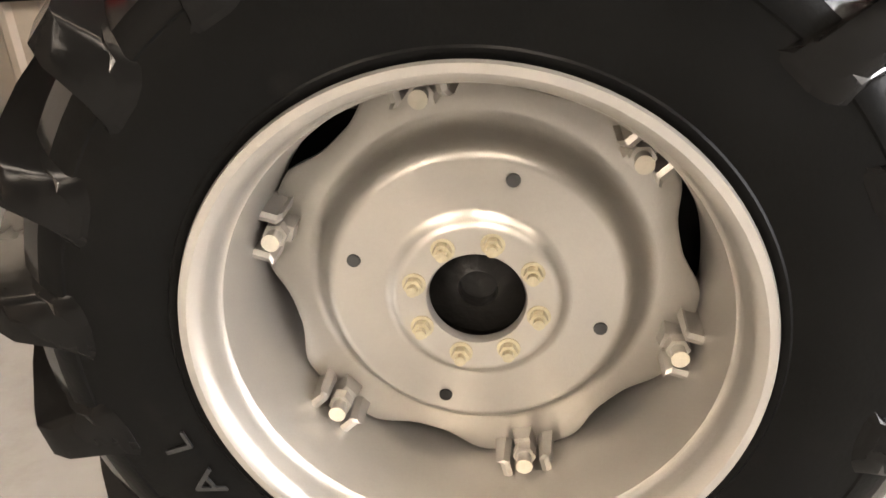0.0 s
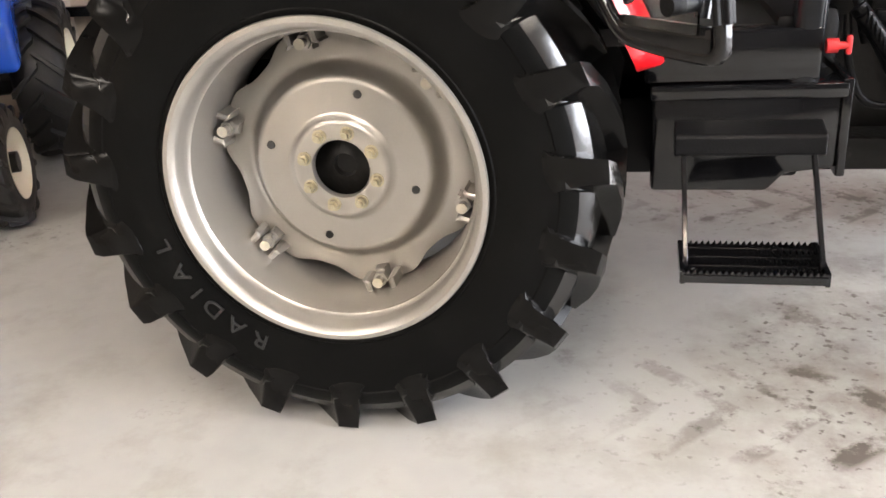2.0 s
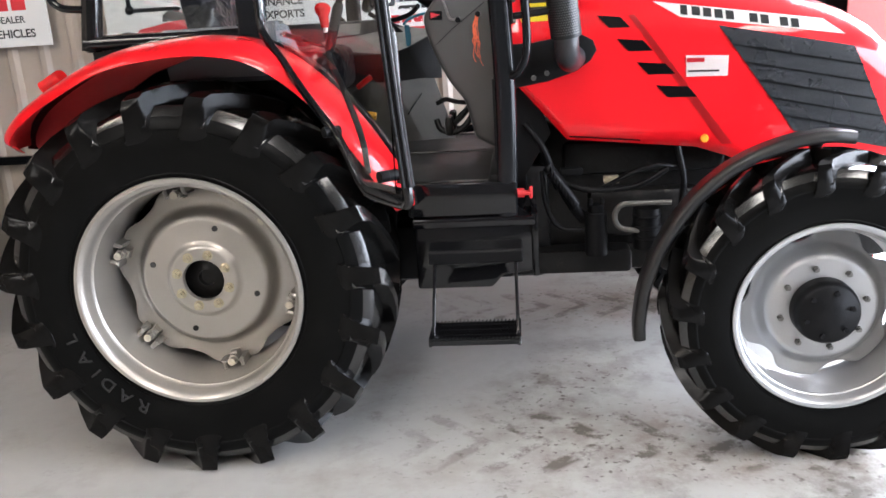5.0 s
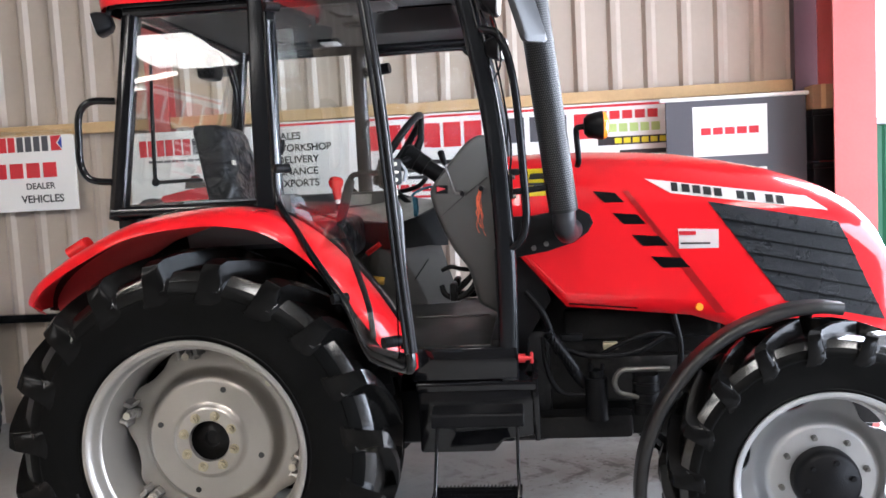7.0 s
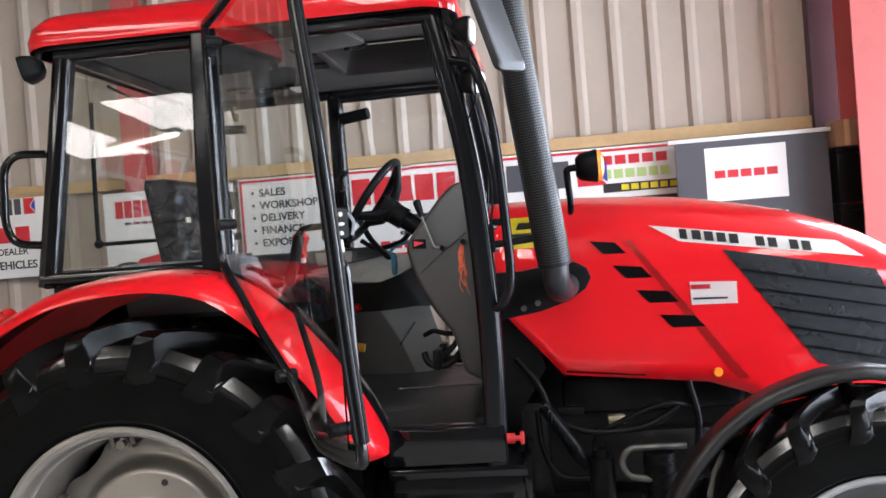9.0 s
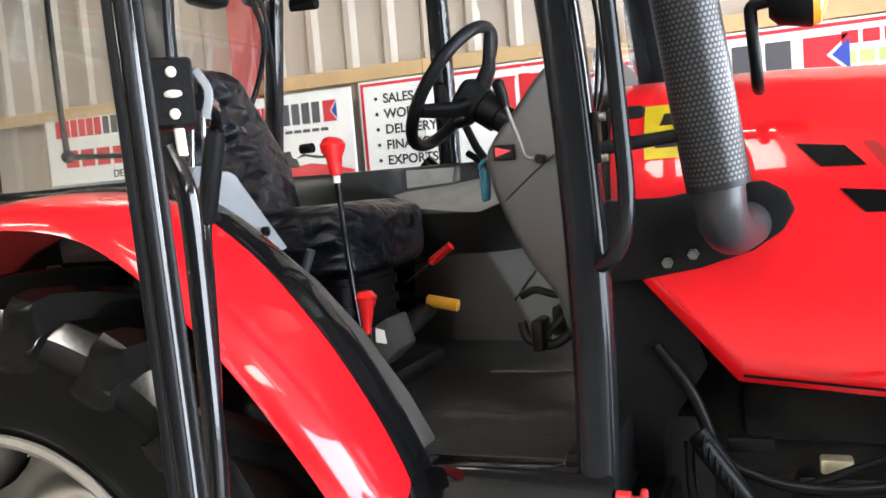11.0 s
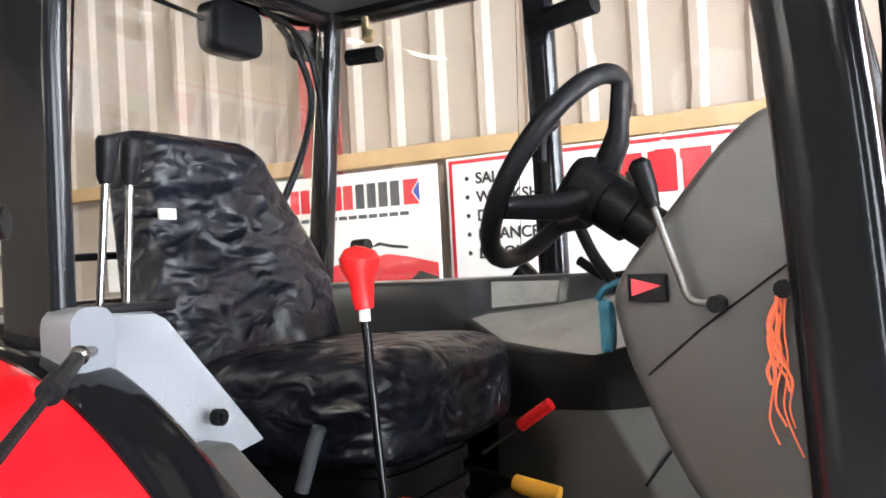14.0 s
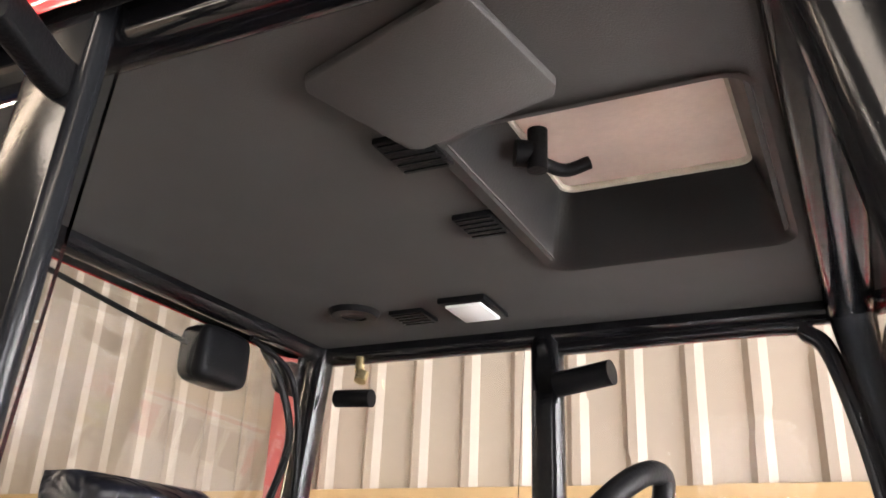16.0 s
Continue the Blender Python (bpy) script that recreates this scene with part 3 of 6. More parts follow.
s, w, h = board("picture_sign", "white sign with a red quad bike picture", -1.50, -0.62, 1.47, 2.055, y=1.855)
block_mark(s, -0.36, 0.42, 0.72, 0.11)
bars(s, BANNER, [(-0.3 + i * 0.055, 0.375, -0.255 + i * 0.055, 0.392) for i in range(11)])
bm = B()
prism(bm, [(-0.30, 0.03), (-0.22, 0.15), (0.0, 0.19), (0.18, 0.21), (0.30, 0.19), (0.43, 0.16), (0.43, 0.03)], -0.0016, 0.001)
part("body_print", bm, SIGN_RED, s, "red quad bike body picture", smooth=False)
bm = B()
bm.free()
for nm, poly in (("rack_print", [(-0.06, 0.19), (-0.05, 0.235), (-0.02, 0.25), (0.0, 0.28), (0.05, 0.285), (0.06, 0.25), (0.09, 0.235), (0.10, 0.195)]), ("bar_print", [(0.08, 0.24), (0.14, 0.25), (0.20, 0.236), (0.28, 0.228), (0.285, 0.24), (0.20, 0.25), (0.13, 0.265)]), ("wheel_print", [(-0.38, 0.0), (-0.22, 0.0), (-0.2, 0.1), (-0.24, 0.13), (-0.3, 0.14), (-0.36, 0.13), (-0.4, 0.1)]), ("wheel_print", [(0.28, 0.0), (0.43, 0.0), (0.43, 0.1), (0.34, 0.13), (0.27, 0.08)])):
    bm = B()
    prism(bm, poly, -0.0022, 0.001)
    part(nm, bm, SIGN_BLACK, s, smooth=False)

s, w, h = board("long_sign", "long white company sign with a red border", -0.616, 2.294, 1.50, 2.079, border=0.016)
for i, t in enumerate(("SALES", "WORKSHOP", "DELIVERY", "FINANCE", "EXPORTS")):
    z = 0.460 - i * 0.0805
    words(s, t, -1.316, z, 0.068, SIGN_BLACK, bold=0.0016)
    bm = B()
    lathe(bm, [(0, -0.0016), (0.010, -0.0016), (0.010, 0.001)], (-1.358, 0, z + 0.024), k=14)
    part("bullet", bm, SIGN_BLACK, s)
block_mark(s, -0.716, 0.350, 1.62, 0.165)
bars(s, SIGN_BLACK, [(-0.5, 0.235, -0.06, 0.265), (-0.42, 0.185, -0.28, 0.21), (-0.25, 0.185, 0.1, 0.21), (-0.42, 0.14, -0.3, 0.162), (-0.27, 0.14, 0.15, 0.162)])
bars(s, SIGN_RED, [(-0.55 + i * 0.075, 0.055, -0.49 + i * 0.075, 0.105) for i in range(12)])
bars(s, SIGN_RED, [(0.86 + i * 0.082, 0.47, 0.925 + i * 0.082, 0.525) for i in range(5)], "mark")
bars(s, SIGN_GREEN, [(0.86 + i * 0.07, 0.385, 0.915 + i * 0.07, 0.44) for i in range(6)], "mark")
bars(s, SIGN_BLACK, [(0.86, 0.30, 1.33, 0.355)], "mark")
bars(s, STICKER, [(0.97 + i * 0.058, 0.31, 1.015 + i * 0.058, 0.345) for i in range(6)], "mark", 0.001)
bars(s, SIGN_BLACK, [(1.0, 0.235, 1.3, 0.265)], "mark")

s, w, h = board("banner", "charcoal cloth banner with a white and red mark", 2.12, 2.985, 0.9, 2.05, y=1.80, mat=BANNER)
bars(s, WHITE, [(-0.265, 0.79, 0.195, 1.105)], "white_square")
bars(s, SIGN_RED, [(-0.215 + i * 0.074, 0.925, -0.155 + i * 0.074, 0.97) for i in range(5)], "mark", 0.002)
bars(s, WHITE, [(-0.135 + i * 0.068, 0.645, -0.085 + i * 0.068, 0.71) for i in range(5)], "print")
bm = B()
box(bm, (-0.47, -0.012, 1.145), (0.47, 0.028, 1.17), 0.006)
part("top_bar", bm, WHITE, s, "white top bar")

s, w, h = board("upper_sign", "white dealer sign high on the cladding", -0.49, 0.67, 3.17, 3.82, y=1.945)
bars(s, SIGN_RED, [(-0.44 + i * 0.185, 0.16, -0.29 + i * 0.185, 0.30) for i in range(5)], "mark")
words(s, "DEALER", 0.19, 0.045, 0.085, SIGN_BLACK, "CENTER", bold=0.001)
block_mark(s, -0.5, 0.42, 1.0, 0.14)
s, w, h = board("upper_sign", "white vehicle sign high on the cladding", 1.02, 2.19, 3.07, 3.75, y=1.945)
words(s, "TERRAIN VEHICLES", 0.04, 0.10, 0.10, SIGN_BLACK, "CENTER", bold=0.0015)
words(s, "Authorized Dealer", 0.05, 0.24, 0.10, SIGN_GREEN, "CENTER")
bars(s, SIGN_GREEN, [(-0.5, 0.40, 0.5, 0.55)], "mark")


crates = thing("storage_crates", "stack of black plastic crates beside the banner", "crate", (3.03, 1.76, 0))
for k in range(6):
    bm = B()
    box(bm, (-0.035, -0.05, 0.002 + k * 0.325), (0.10, 0.13, 0.318 + k * 0.325), 0.012)
    box(bm, (-0.042, -0.057, 0.28 + k * 0.325), (0.105, 0.135, 0.31 + k * 0.325), 0.006)
    part("crate", bm, MATT, crates)
carton = thing("cardboard_box", "small brown cardboard box on the black crates", "box", (3.03, 1.76, 1.946))
bm = B()
box(bm, (-0.03, -0.04, 0.0), (0.10, 0.12, 0.15), 0.004)
part("body", bm, material("brown cardboard", (0.30, 0.19, 0.10), 0.8, vary=0.15, big=8), carton)
bm = B()
box(bm, (0.02, -0.041, 0.002), (0.05, 0.121, 0.1515), 0.001)
part("tape", bm, WOOD, carton, "pale parcel tape")

# ---- the red tractor ----
tractor = thing("tractor", "red four-wheel-drive tractor with an open glass cab door", "tractor")


LUG_ROWS = [(-0.07, -18.5, 1.0, 0.80, 0.10, 0.18), (0.28, -12.0, 0.995, 0.80, 0.10, 0.18), (0.60, -6.0, 0.975, 0.78, 0.12, 0.20), (0.86, -1.2, 0.94, 0.70, 0.14, 0.24), (0.985, 0.0, 0.895, 0.58, 0.15, 0.27), (1.035, 0.7, 0.80, 0.50, 0.155, 0.29), (1.035, 2.0, 0.58, 0.46, 0.13, 0.30), (1.0, 2.6, 0.44, 0.42, 0.13, 0.26)]


def tyre(name, c, rim_r, R, half, lugs, first, parent, label, mats, sign=-1, k=114, place=None):
    """A carcass with a bar tread, each bar a piece of its own; its outer side lies towards -y."""
    def rr(f):
        return rim_r + f * (R - rim_r)
    bm = B()
    prof = [(-0.03, 0.80), (0.03, 0.93), (0.08, 0.955), (0.09, 0.945), (0.20, 1.0), (0.38, 1.01), (0.54, 0.975), (0.55, 0.985), (0.58, 0.98), (0.68, 0.92), (0.785, 0.80), (0.83, 0.5), (0.845, 0.0)]
    prof = [(rr(f), a * half) for f, a in prof]
    prof = prof + [(r, -a) for r, a in prof[-2::-1]]
    lathe(bm, prof, (0, 0, 0), k=k, sign=sign)
    bm.faces.ensure_lookup_table()
    for f in bm.faces:
        c0 = f.calc_center_median()
        f.material_index = 1 if math.hypot(c0.x, c0.z) > rr(0.70) else 0
    ob = part(name, bm, mats, parent, label)
    ob.matrix_basis = (place or Matrix()) @ Matrix.Translation(c)
    for side in (1, -1):
        bm = B()
        rs = []
        for a, off, top, base, wt, wb in LUG_ROWS:
            q = []
            for wf, f, push in ((-wb, base, -0.012), (-wt, top, 0), (wt, top, 0), (wb, base, -0.012)):
                r = rr(f)
                ang = radians(off) + wf * (R - rim_r) * 0.62 / R
                q.append((r * math.cos(ang), sign * (a * half + (push if a > 0.95 else 0)) * side, r * math.sin(ang)))
            rs.append(q)
        rings(bm, rs)
        # the low stepped foot round the bar's shoulder end
        rs = []
        for a, off, top, base, wt, wb in LUG_ROWS[3:]:
            q = []
            for wf, f, push in ((-wb * 1.25, base - 0.02, -0.012), (-wt * 1.5, base + (top - base) * 0.30, 0), (wt * 1.5, base + (top - base) * 0.30, 0), (wb * 1.25, base - 0.02, -0.012)):
                r = rr(f)
                ang = radians(off) + wf * (R - rim_r) * 0.62 / R
                q.append((r * math.cos(ang), sign * (a * half * 0.985 + (push if a > 0.95 else 0)) * side, r * math.sin(ang)))
            rs.append(q)
        rings(bm, rs)
        es = [e for e in bm.edges if e.is_manifold and e.calc_face_angle(0) > 0.5]
        bmesh.ops.bevel(bm, geom=es, offset=0.011 * R / 0.73, segments=3, affect="EDGES")
        made = None
        for i in range(lugs):
            m = Matrix.Rotation(-radians(first + 360.0 / lugs * (i + (0 if side > 0 else 0.5))), 4, "Y")
            if made is None:
                bm.normal_update()
                bmesh.ops.recalc_face_normals(bm, faces=bm.faces)
                for f in bm.faces:
                    f.material_index = 1 if f.normal.x > 0.35 or abs(f.normal.y) < 0.5 else 0
                made = part("tread_bar", bm, [mats[2], mats[1]] if len(mats) > 2 else mats[-1], ob)
                made.matrix_basis = m
            else:
                again("tread_bar", made, m, ob)
    return ob


def bolt(bm, p, r, h, k=6):
    cyl(bm, p, (p[0], p[1] - h, p[2]), r, k)
    cyl(bm, (p[0], p[1] - h, p[2]), (p[0], p[1] - h * 1.7, p[2]), r * 0.6, 10)


# rear wheels
RW = (0.0, -0.755, 0.70)
rear_tyre = tyre("rear_tyre", RW, 0.402, 0.725, 0.213, 19, -91.0, tractor, "glossy black bar-tread tyre", [RUBBER, LUG_RUBBER, BAR_RUBBER])
for i, ch in enumerate("RADIAL"):
    a = radians((242, 233, 224, 217, 209, 199)[i])
    lettering(ch, 0.066, Matrix.Translation((0.458 * math.cos(a), -0.2165, 0.458 * math.sin(a))) @ Matrix.Rotation(math.pi / 2 - a, 4, "Y") @ pose(0, 0, 0, 90, 0, 0), MOULD, rear_tyre, depth=0.002, squeeze=1.15)
RIM = [(0.398, 0.19), (0.410, 0.196), (0.415, 0.205), (0.412, 0.212), (0.400, 0.213), (0.388, 0.205), (0.382, 0.188), (0.379, 0.165), (0.375, 0.150), (0.370, 0.146), (0.367, 0.128), (0.361, 0.085), (0.358, 0.05), (0.357, -0.06), (0.360, -0.1), (0.372, -0.15), (0.385, -0.19), (0.408, -0.21), (0.402, -0.19), (0.382, -0.13), (0.366, -0.06), (0.367, 0.07), (0.376, 0.13), (0.386, 0.16)]
bm = B()
lathe(bm, RIM, RW, k=120, closed=True, sign=-1)
rear_rim = part("rear_rim", bm, SILVER, tractor, "silver painted steel rim")
# disc with six lobes, dished round a raised hub ring; distances from the hub face, outwards negative y
HUB_Y = -0.79


def lobed_disc(c, hub_y, prof, lobes, phase, r_low, r_high, thick=0.012, k=144):
    bm = B()
    cx, _, cz = c
    top, under = [], []
    for i in range(k):
        a = 2 * math.pi * i / k
        s = min(1.0, (0.5 + 0.5 * math.cos(lobes * (a - radians(phase)))) / 0.66)
        edge = r_low + (r_high - r_low) * (s * s * (3 - 2 * s)) ** 0.8
        row = [(r, d) for r, d in prof] + [(edge - 0.006, prof[-1][1]), (edge, prof[-1][1] + 0.004)]
        top.append([(cx + r * math.cos(a), hub_y + d, cz + r * math.sin(a)) for r, d in row])
        under.append([(cx + r * math.cos(a), hub_y + d + thick, cz + r * math.sin(a)) for r, d in row[::-1]])
    loop = [a + b for a, b in zip(top, under)]
    vs = [[bm.verts.new(p) for p in r] for r in loop]
    m = len(vs[0])
    for a, b in zip(vs, vs[1:] + vs[:1]):
        for i in range(m):
            bm.faces.new((a[i], a[(i + 1) % m], b[(i + 1) % m], b[i]))
    return bm


DISC = [(0.076, -0.008), (0.079, -0.014), (0.110, -0.016), (0.119, -0.018), (0.126, -0.017), (0.133, -0.010), (0.142, -0.001), (0.150, 0.002), (0.224, 0.002), (0.234, 0.005), (0.242, 0.013), (0.250, 0.026), (0.258, 0.040), (0.266, 0.050), (0.275, 0.056), (0.285, 0.057)]
LOBE_Y = HUB_Y + 0.057
disc_ob = part("disc", lobed_disc(RW, HUB_Y, DISC, 6, 41.5, 0.321, 0.353), SILVER, rear_rim, "dished silver wheel centre with a scalloped edge")
bm = B()
lathe(bm, [(0.0, 0.05), (0.03, 0.045), (0.032, 0.02), (0.05, 0.03), (0.09, 0.04), (0.09, 0.12), (0.15, 0.12), (0.15, 0.4)], (0, HUB_Y, 0.70), k=40)
part("axle_hub", bm, DIRTY, rear_rim, "black axle hub in the centre hole")
for i in range(8):
    a = radians(28 + 45 * i)
    bm = B()
    p = (0.1 * math.cos(a), HUB_Y - 0.015, 0.70 + 0.1 * math.sin(a))
    lathe(bm, [(0.019, 0), (0.019, 0.003), (0.014, 0.004)], p, k=16, sign=-1)
    bolt(bm, p, 0.0145, 0.017)
    part("wheel_nut", bm, NUT, rear_rim, smooth=False)
for i in range(4):
    a = radians(72 + 90 * i)
    bm = B()
    lathe(bm, [(0.0, 0.0), (0.0105, 0.0), (0.0115, 0.004)], (0.201 * math.cos(a), HUB_Y - 0.001, 0.70 + 0.201 * math.sin(a)), k=18, sign=1)
    part("hole", bm, SIGN_BLACK if i != 2 else DIRTY, rear_rim)
for i in range(6):
    a = 41.5 + 60 * i
    m = Matrix.Translation((0, 0, 0.70)) @ Matrix.Rotation(-radians(a), 4, "Y")
    def at(x, y, z, m=m):
        return m @ Vector((x, y, z))
    bm = B()
    for t in (-0.034, 0.034):
        lean = 0.008 if t > 0 else -0.008
        rows = []
        for x, g in ((0.322, 0.8), (0.330, 1.0), (0.360, 1.0)):
            rows.append([at(x, LOBE_Y + dy, t + dz * g + lean * (x < 0.325)) for dy, dz in ((-0.062, -0.008), (-0.066, 0.0), (-0.062, 0.008), (0.010, 0.012), (0.010, -0.012))])
        rings(bm, rows)
    part("rim_clip", bm, SILVER, rear_rim, smooth=False)
    bm = B()
    cyl(bm, at(0.330, LOBE_Y + 0.004, 0), at(0.330, LOBE_Y - 0.076, 0), 0.0125, 14)
    cyl(bm, at(0.330, LOBE_Y - 0.030, 0), at(0.330, LOBE_Y - 0.052, 0), 0.020, 6)
    rings(bm, [[at(x, LOBE_Y + dy, dz) for dy, dz in ((-0.032, -0.013), (-0.032, 0.013), (0.0, 0.018), (0.0, -0.018))] for x in (0.306, 0.348)])
    cb = part("clip_bolt", bm, SILVER, rear_rim, "silver clip bolt")
    bm = B()
    cyl(bm, at(0.330, LOBE_Y - 0.0755, 0), at(0.330, LOBE_Y - 0.0785, 0), 0.0145, 14)
    part("paint_mark", bm, CAP, cb, "cream paint on the bolt end")
HALF = pose(0, 0, 0, 0, 0, 180)
tyre("rear_tyre", RW, 0.402, 0.725, 0.213, 19, -85.0, tractor, "black bar-tread tyre", [RUBBER, LUG_RUBBER, BAR_RUBBER], place=HALF)
r2 = again("rear_rim", rear_rim, HALF, tractor, "silver painted steel rim")
again("disc", disc_ob, Matrix(), r2)

# front wheels
FW = (2.2, -0.80, 0.535)
front_tyre = tyre("front_tyre", FW, 0.318, 0.55, 0.145, 18, -84.0, tractor, "black bar-tread front tyre", [RUBBER, LUG_RUBBER, BAR_RUBBER])
FR = 0.322 / 0.407
bm = B()
lathe(bm, [(r * FR, d * 0.68) for r, d in RIM], FW, k=96, closed=True, sign=-1)
front_rim = part("front_rim", bm, PALE_SILVER, tractor, "pale silver front rim")
FDISC = [(0.105, 0.0), (0.11, -0.004), (0.172, -0.004), (0.184, 0.0), (0.195, 0.012), (0.206, 0.030), (0.218, 0.044), (0.230, 0.052)]
fd = part("disc", lobed_disc(FW, -0.83, FDISC, 6, 17, 0.236, 0.274, k=120), PALE_SILVER, front_rim, "pale silver wheel centre with cut-outs")
bm = B()
lathe(bm, [(0.0, 0.085), (0.05, 0.085), (0.06, 0.078), (0.095, 0.075), (0.106, 0.066), (0.112, 0.04), (0.114, -0.2)], (2.2, -0.83, 0.535), k=48, sign=-1)
for i in range(6):
    a = radians(60 * i + 15)
    cyl(bm, (2.2 + 0.078 * math.cos(a), -0.90, 0.535 + 0.078 * math.sin(a)), (2.2 + 0.078 * math.cos(a), -0.915, 0.535 + 0.078 * math.sin(a)), 0.009, 6)
part("hub_reducer", bm, MATT, front_rim, "black final-drive hub")
for i in range(8):
    a = radians(12 + 45 * i)
    bm = B()
    bolt(bm, (2.2 + 0.145 * math.cos(a), -0.833, 0.535 + 0.145 * math.sin(a)), 0.011, 0.014)
    part("wheel_nut", bm, STEEL, front_rim, smooth=False)
FHALF = Matrix.Translation((4.4, 0, 0)) @ HALF
tyre("front_tyre", FW, 0.318, 0.55, 0.145, 18, -80.0, tractor, "black bar-tread front tyre", [RUBBER, LUG_RUBBER, BAR_RUBBER], place=FHALF)
f2 = again("front_rim", front_rim, FHALF, tractor, "pale silver front rim")
again("disc", fd, Matrix(), f2)

# ---- rear fenders ----
FENDER = [(-0.612, 1.222), (-0.598, 1.285), (-0.525, 1.368), (-0.37, 1.46), (-0.18, 1.54), (0.05, 1.572), (0.22, 1.565), (0.36, 1.525), (0.50, 1.425), (0.63, 1.28), (0.73, 1.13), (0.79, 1.01), (0.805, 0.955)]


def fender_mesh():
    bm = B()
    pts = [(p.x, p.z) for p in smooth_path([(x, 0, z) for x, z in FENDER], 5)]
    n = len(pts)
    rows = []
    for i, (x, z) in enumerate(pts):
        f = i / (n - 1)
        a, b = pts[max(i - 1, 0)], pts[min(i + 1, n - 1)]
        t = Vector((b[0] - a[0], b[1] - a[1])).normalized()
        nx, nz = -t.y, t.x
        out = -0.985 if f < 0.6 else -0.985 + 0.10 * ((f - 0.6) / 0.4) ** 1.5
        if f < 0.12:
            out += 0.10 * (1 - f / 0.12) ** 2
        lip = 0.062
        inn = -0.742
        if f > 0.90:
            q = math.sqrt(max(0.02, 1 - ((f - 0.90) / 0.10) ** 2))
            mid = (inn + out) / 2 - 0.03
            out, inn = mid + (out - mid) * q, mid + (inn - mid) * max(q, 0.5)
        us = (0.0, 0.2, 0.36, 0.54, 0.70, 0.84, 0.95, 1.0)
        top = [(inn + (out - inn) * u, -lip * (1 - math.sqrt(max(0, 1 - u ** 3.2)))) for u in us]
        sec = top + [(y + 0.006 * (k > 3), d - (0.007 if k < 6 else 0.001)) for k, (y, d) in list(enumerate(top))[::-1]]
        rows.append([(x + nx * d, y, z + nz * d) for y, d in sec])
    return rings(bm, rows)


bm = fender_mesh()
bm.faces.ensure_lookup_table()
# underside faces take the darker red that carries their shade
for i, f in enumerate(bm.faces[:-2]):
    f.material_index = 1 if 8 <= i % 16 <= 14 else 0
fender = part("rear_fender", bm, [RED, RED_DULL], tractor, "glossy red rear fender over the wheel")
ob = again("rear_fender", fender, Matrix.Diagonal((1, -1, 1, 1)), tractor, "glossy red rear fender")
bm = B()
sweep(bm, [(-0.48, -0.80, 1.428), (-0.41, -0.80, 1.466)], slab(0.07, 0.045, 0.45), (0, 0, 1))
part("tail_lamp", bm, TAIL, tractor, "red tail lamp on the fender")
# the black flange that closes the fender towards the cab
flange = smooth_path([(x, 0, z) for x, z in FENDER], 5)
bm = B()
rings(bm, [[(p.x, y, p.z + dz) for y, dz in ((-0.752, 0.004), (-0.742, 0.009), (-0.70, 0.006), (-0.668, 0.008), (-0.655, 0.002), (-0.655, -0.03), (-0.752, -0.012))] for p in flange])
part("fender_flange", bm, BLACK, tractor, "glossy black rubber flange beside the red fender")
bm = B()
rings(bm, [[(p.x, y, p.z + dz) for y, dz in ((0.752, 0.004), (0.70, 0.007), (0.655, 0.002), (0.655, -0.03), (0.752, -0.012))] for p in flange])
part("fender_flange", bm, BLACK, tractor, "glossy black rubber flange")
bm = B()
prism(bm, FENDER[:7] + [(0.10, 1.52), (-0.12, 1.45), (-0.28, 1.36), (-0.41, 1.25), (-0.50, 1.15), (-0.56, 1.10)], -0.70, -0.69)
part("fender_skirt", bm, RED_DULL, tractor, "red inner skirt of the fender, darkened for its shade", smooth=False)
# inner wheel-arch wall, dark; its lower part is a sheet added for shade
bm = B()
arch = [(x * 0.97, z - 0.01) if x < 0.2 else (x * 0.90, z - 0.10) for x, z in FENDER[:-1]] + [(0.66, 0.60), (-0.50, 0.60)]
prism(bm, arch, -0.575, -0.545)
part("wheel_arch", bm, MATT, tractor, "black inner wheel arch, lower part added for shade", smooth=False)
bm = B()
prism(bm, arch, 0.545, 0.575)
part("wheel_arch", bm, MATT, tractor, "black inner wheel arch, lower part added for shade", smooth=False)


# ---- bonnet ----
def hood_top(x):
    k = [(1.10, 1.72), (1.18, 1.72), (1.47, 1.718), (1.70, 1.705), (1.86, 1.69), (2.05, 1.653), (2.21, 1.616), (2.35, 1.570), (2.455, 1.524), (2.54, 1.470), (2.605, 1.400), (2.65, 1.29), (2.673, 1.19), (2.69, 1.0)]
    for (a, p), (b, q) in zip(k, k[1:]):
        if x <= b:
            return p + (q - p) * (x - a) / (b - a)
    return k[-1][1]


def hood_half(x):
    return 0.405 - 0.02 * max(0, (x - 1.2) / 1.4) - 0.065 * max(0, (x - 1.9) / 0.75) ** 2


def hood_side(x, z):
    """How far out the bonnet's flank lies."""
    f = (z - 0.80) / (hood_top(x) - 0.80)
    f = min(1, max(0, f))
    box_like = max(0.0, 1 - f ** 5.5) ** (1 / 4.2)
    edge = max(0.0, (f - 0.74) / 0.26)
    rounded_edge = max(0.0, 1 - edge ** 2.2) ** (1 / 2.1) - 0.02 * f
    soft = min(1, max(0, (x - 1.3) / 0.7))
    return hood_half(x) * (box_like * (1 - soft) + rounded_edge * soft)


def hood_bottom(x):
    k = [(1.10, 1.37), (1.18, 1.31), (1.36, 1.098), (1.85, 1.045), (1.98, 1.0), (2.10, 0.92), (2.3, 0.92), (2.68, 0.92)]
    for (a, p), (b, q) in zip(k, k[1:]):
        if x <= b:
            return p + (q - p) * (x - a) / (b - a)
    return k[-1][1]


